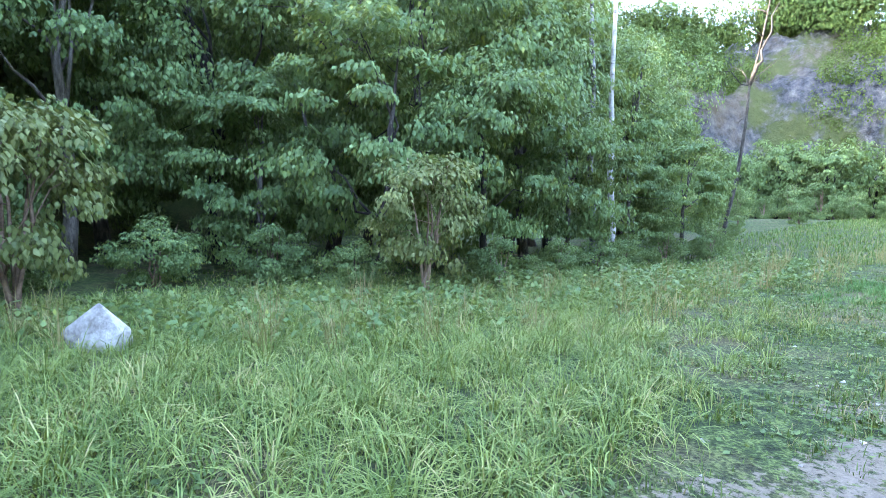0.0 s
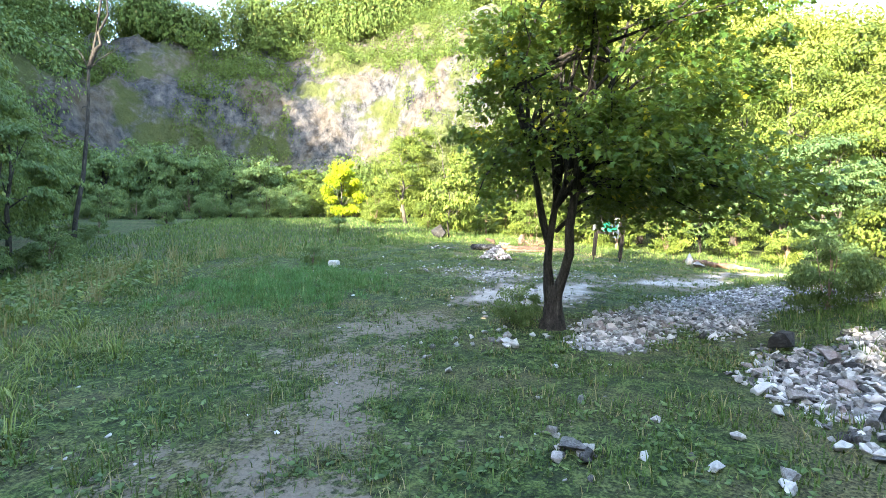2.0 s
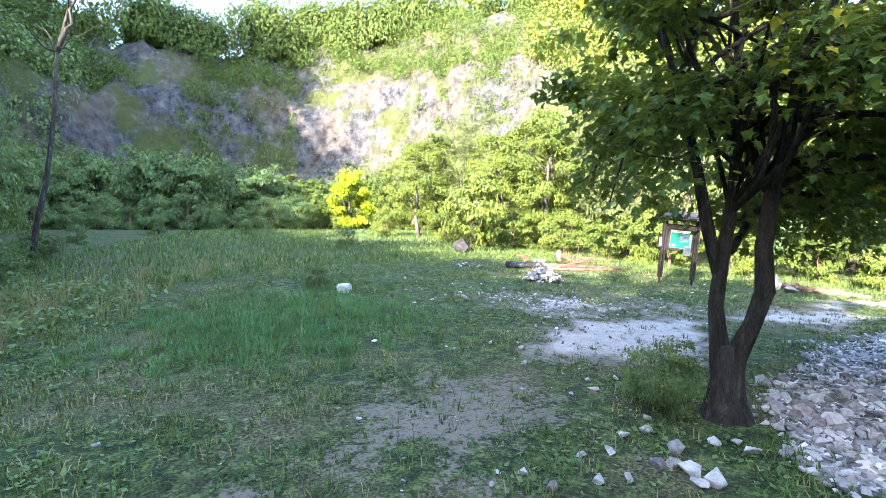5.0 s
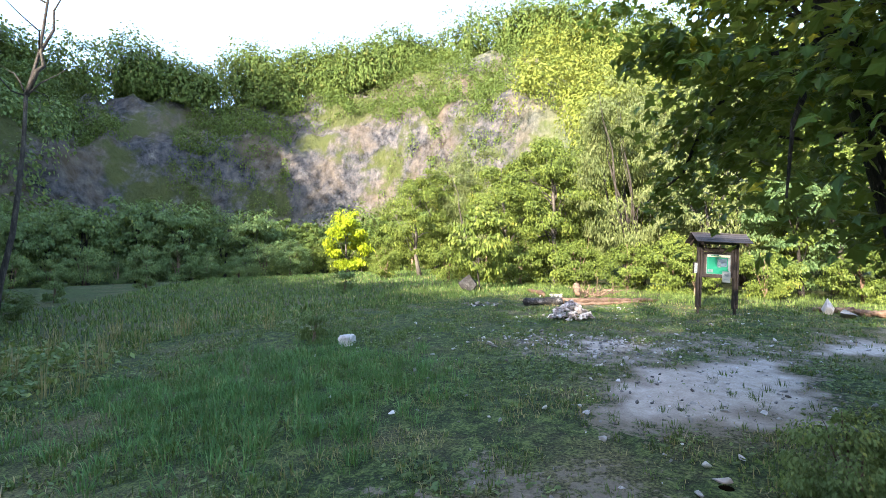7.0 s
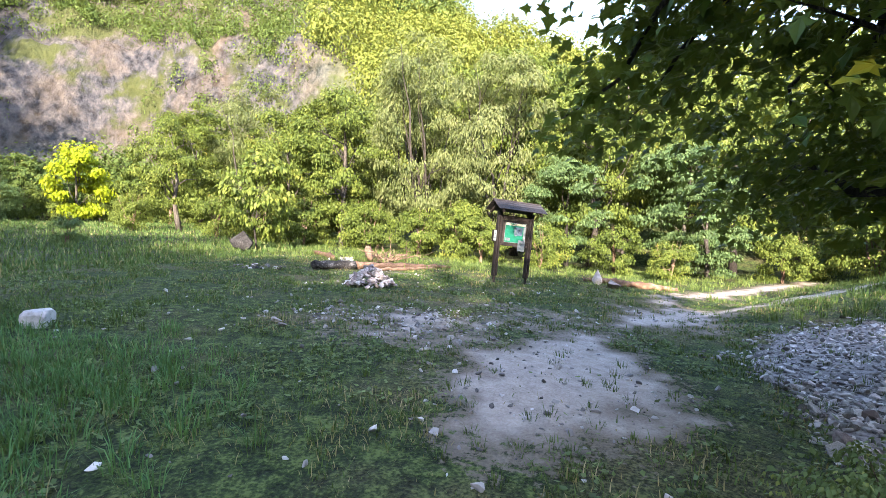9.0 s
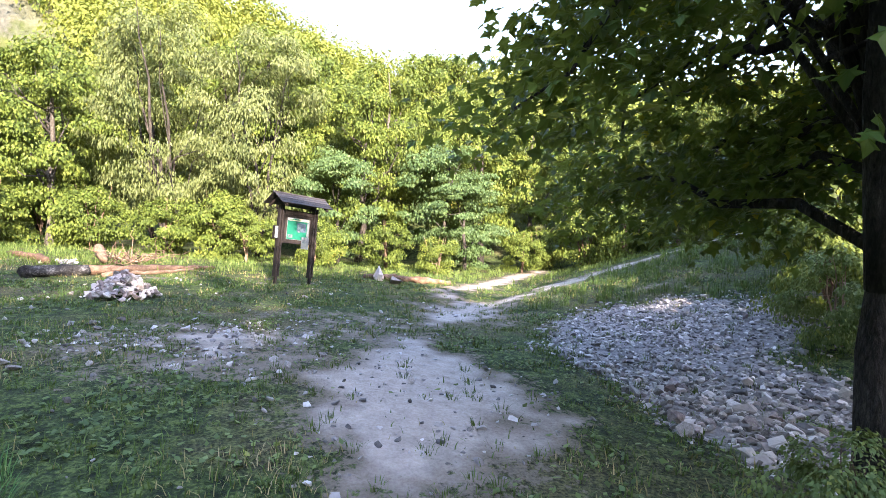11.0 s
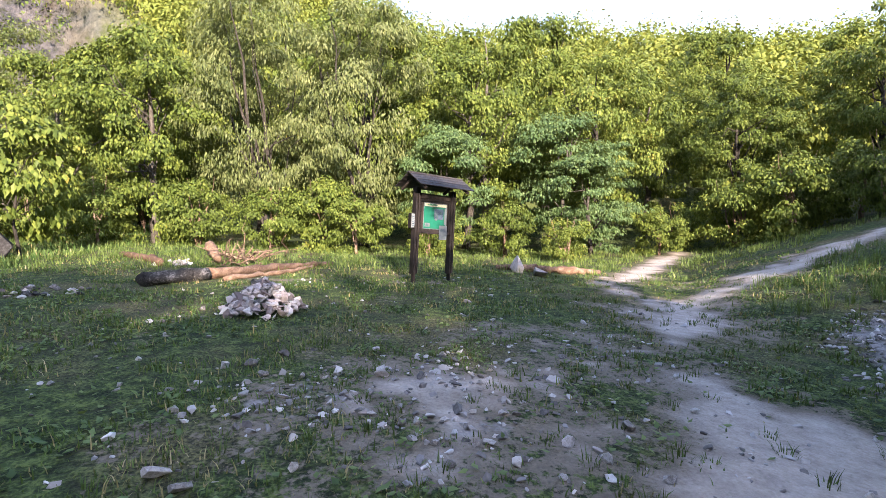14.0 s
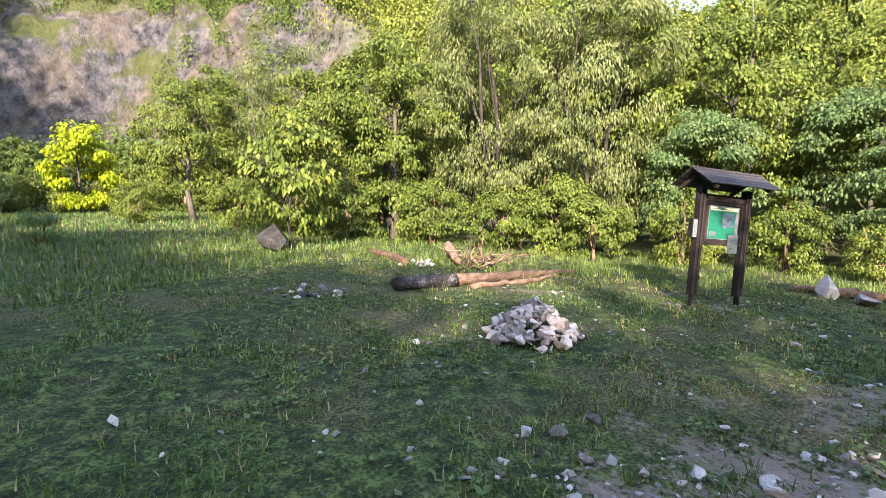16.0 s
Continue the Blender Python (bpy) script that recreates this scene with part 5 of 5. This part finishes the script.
xs, ys, a, s = clumps(4200, 30, -9, 5, -0.5, 14, tall_weight, 86, 0.15)
blades("tall_grass", xs, ys, s * rng.uniform(0.25, 0.6, len(xs)), np.full(len(xs), 0.0095), GRASS_TALL, "long arching bright green grass in clumps", 1.15, 87, a, 2)
xs, ys, a, s = clumps(420, 26, -9, 12, 3, 22, lambda x, y: smooth(0, 3, y - 0.75 * x - 3.6) * (1 - smooth(4.5, 7, y - 0.75 * x - 3.6)), 88, 0.14)
blades("dry_stalks", xs, ys, s * rng.uniform(0.4, 0.85, len(xs)), np.full(len(xs), 0.008), GRASS_DRY, "brown dry grass stalks along the wood's edge", 0.25, 89, a, 2)
xs, ys, a, s = clumps(3000, 20, 2, 21, -1, 15, lambda x, y: 0.7 * smooth(0.05, 0.25, np.maximum(bare_soil(x, y), 0.7 * stony(x, y))) * (1 - smooth(0.85, 1.0, bare_soil(x, y)) * 0.45) + 0.3 * np.clip(1 - ellipse(x, y, 10.3, 9.8, 3, 2), 0, 1), 90, 0.07)
blades("grass_tufts", xs, ys, s * rng.uniform(0.035, 0.1, len(xs)), np.full(len(xs), 0.007), GRASS_SHORT, "small tufts of grass on trodden earth and rubble", 0.6, 91, a, 1)
xs, ys, a, s = clumps(4200, 24, 5, 14, 5.5, 14, lambda x, y: np.clip(1.2 - ellipse(x, y, 9.1, 9.1, 2.8, 2.3, 20), 0, 1) * smooth(0.9, 1.5, np.hypot(x - 11.75, (y - 9.6) * 1.0) + 0.6), 190, 0.12)
blades("lush_grass", xs, ys, s * rng.uniform(0.1, 0.24, len(xs)), np.full(len(xs), 0.008), GRASS_LUSH, "lush bluish-green grass round a white stone", 0.7, 191, a, 1)
xs, ys, a, s = clumps(1500, 24, 5, 19, -7, 2.5, lambda x, y: smooth(0.05, 0.5, bank(x, y)) * (1 - smooth(0.2, 0.5, stony(x, y))) * (1 - smooth(0.3, 0.6, bare_soil(x, y))), 92, 0.12)
blades("bank_grass", xs, ys, s * rng.uniform(0.12, 0.36, len(xs)), np.full(len(xs), 0.008), GRASS_SHORT, "rank dull green grass on the bank", 0.5, 93, a, 1)
xs, ys, a, s = clumps(2600, 16, 18, 30, -8, 19, lambda x, y: (1 - smooth(0.2, 0.5, bare_soil(x, y))) * smooth(20, 24, x), 94, 0.2)
blades("sunlit_grass", xs, ys, s * rng.uniform(0.1, 0.24, len(xs)), np.full(len(xs), 0.014), GRASS_TALL, "bright sunlit grass below the shrubs", 0.6, 95, a, 1)
xs, ys = scatter(60000, 0, 46, 14, 52, lambda x, y: np.where((hill(x, y)[0] < 0.4) & (y - 1.05 * x < 14), 1.0, 0), 96)
blades("far_meadow_grass", xs, ys, rng.uniform(0.1, 0.3, len(xs)), np.full(len(xs), 0.035), GRASS_SHORT, "longer grass of the far meadow", 0.6, 97)
# nettles and brambles under the wood's edge
xs, ys = scatter(60000, -11, 9, 4, 22, lambda x, y: smooth(0, 2.0, y - 0.75 * x - 5.2) * (1 - smooth(4.0, 7.0, y - 0.75 * x - 5.2)), 98)
herb = np.column_stack([xs, ys, height_at(xs, ys) + 0.75 * rng.random(len(xs)) ** 1.2 * fbm(xs * 0.8, ys * 0.8, 99)])
tagged(new("undergrowth", leaves_mesh("undergrowth", herb, 0.12, LEAF_SHADE, "oval", 0.3, 99, 0.5)), "nettles and brambles below the wood's edge", "undergrowth", kind="stuff")


# ---- woods and bushes on the slopes, too far to count ----
def far_woods(name, xs, ys, crown, leaves, size, material, label, seed, tall=1.0):
    g = np.random.default_rng(seed)
    n = len(xs)
    r = crown * g.uniform(0.5, 1.4, n)
    k = np.repeat(np.arange(n), leaves)
    e = g.normal(size=(len(k), 3))
    e /= np.linalg.norm(e, axis=1)[:, None]
    e[:, 2] = np.where(e[:, 2] < -0.5, -e[:, 2], e[:, 2])
    lump = 1 + 0.35 * np.sin(e[:, 0] * 5 + k) * np.sin(e[:, 1] * 4 + 2 * k)
    p = e * r[k][:, None] * (g.uniform(0.75, 1.02, len(k)) * lump)[:, None] * (1, 1, 1.15 * tall)
    p += np.column_stack([xs, ys, height_at(xs, ys) + 0.75 * r * tall])[k]
    return tagged(new(name, leaves_mesh(name, p, size, material, "oval", 0.25, seed, 0.45, e, 0.75)), label, "woods", kind="stuff")


def polar_scatter(n, b0, b1, q0, q1, seed, thin=0.0):
    g = np.random.default_rng(seed)
    th, q = g.uniform(b0, b1, n), g.uniform(q0, q1, n)
    foot, rim = (np.interp(th, [k[0] for k in RIM], [k[m] for k in RIM]) for m in (1, 2))
    r = foot + (rim - foot) * q
    x, y = CENTRE[0] + r * np.sin(np.radians(th)), CENTRE[1] + r * np.cos(np.radians(th))
    keep = fbm(x * 0.07, y * 0.07, seed) > thin
    return x[keep], y[keep]


x, y = polar_scatter(800, 64, 165, 0.12, 1.1, 501)
far_woods("hillside_wood", x, y, 2.5, 400, 0.42, LEAF_HILL, "dense yellow-green wood on the sunlit hillside", 502)
x, y = polar_scatter(240, -12, 80, 0.93, 1.3, 503)
far_woods("rim_wood", x, y, 3.4, 1050, 0.5, LEAF_FAR, "wood along the rim of the quarry cliff", 504, 1.2)
x, y = polar_scatter(2300, 0, 72, 0.12, 1.0, 505, 0.5)
far_woods("cliff_bushes", x, y, 1.05, 80, 0.32, LEAF_FAR, "bushes and small birches growing on the cliff", 506, 1.3)
x, y = polar_scatter(300, -10, 16, 0.1, 1.0, 511)
far_woods("shaded_thicket", x, y, 1.7, 80, 0.5, LEAF_SHADE, "dark thickets on the shaded end of the cliff", 512, 1.3)
x, y = polar_scatter(420, 0, 72, 0.0, 0.22, 507)
far_woods("cliff_foot_wood", x, y, 2.0, 130, 0.5, LEAF_FAR, "thickets on the scree at the foot of the cliff", 508, 1.2)
# added wood, mostly out of view; the gap lets sun reach the bank
x, y = polar_scatter(500, -180, -8, 0.05, 1.1, 509)
b = np.degrees(np.arctan2(x - CENTRE[0], y - CENTRE[1]))
x, y = x[(b < -116) | (b > -98.5)], y[(b < -116) | (b > -98.5)]
far_woods("western_wood", x, y, 3.6, 60, 1.3, LEAF_SHADE, "mostly unseen dark wood added on the western slope as a shade caster", 510, 1.2)
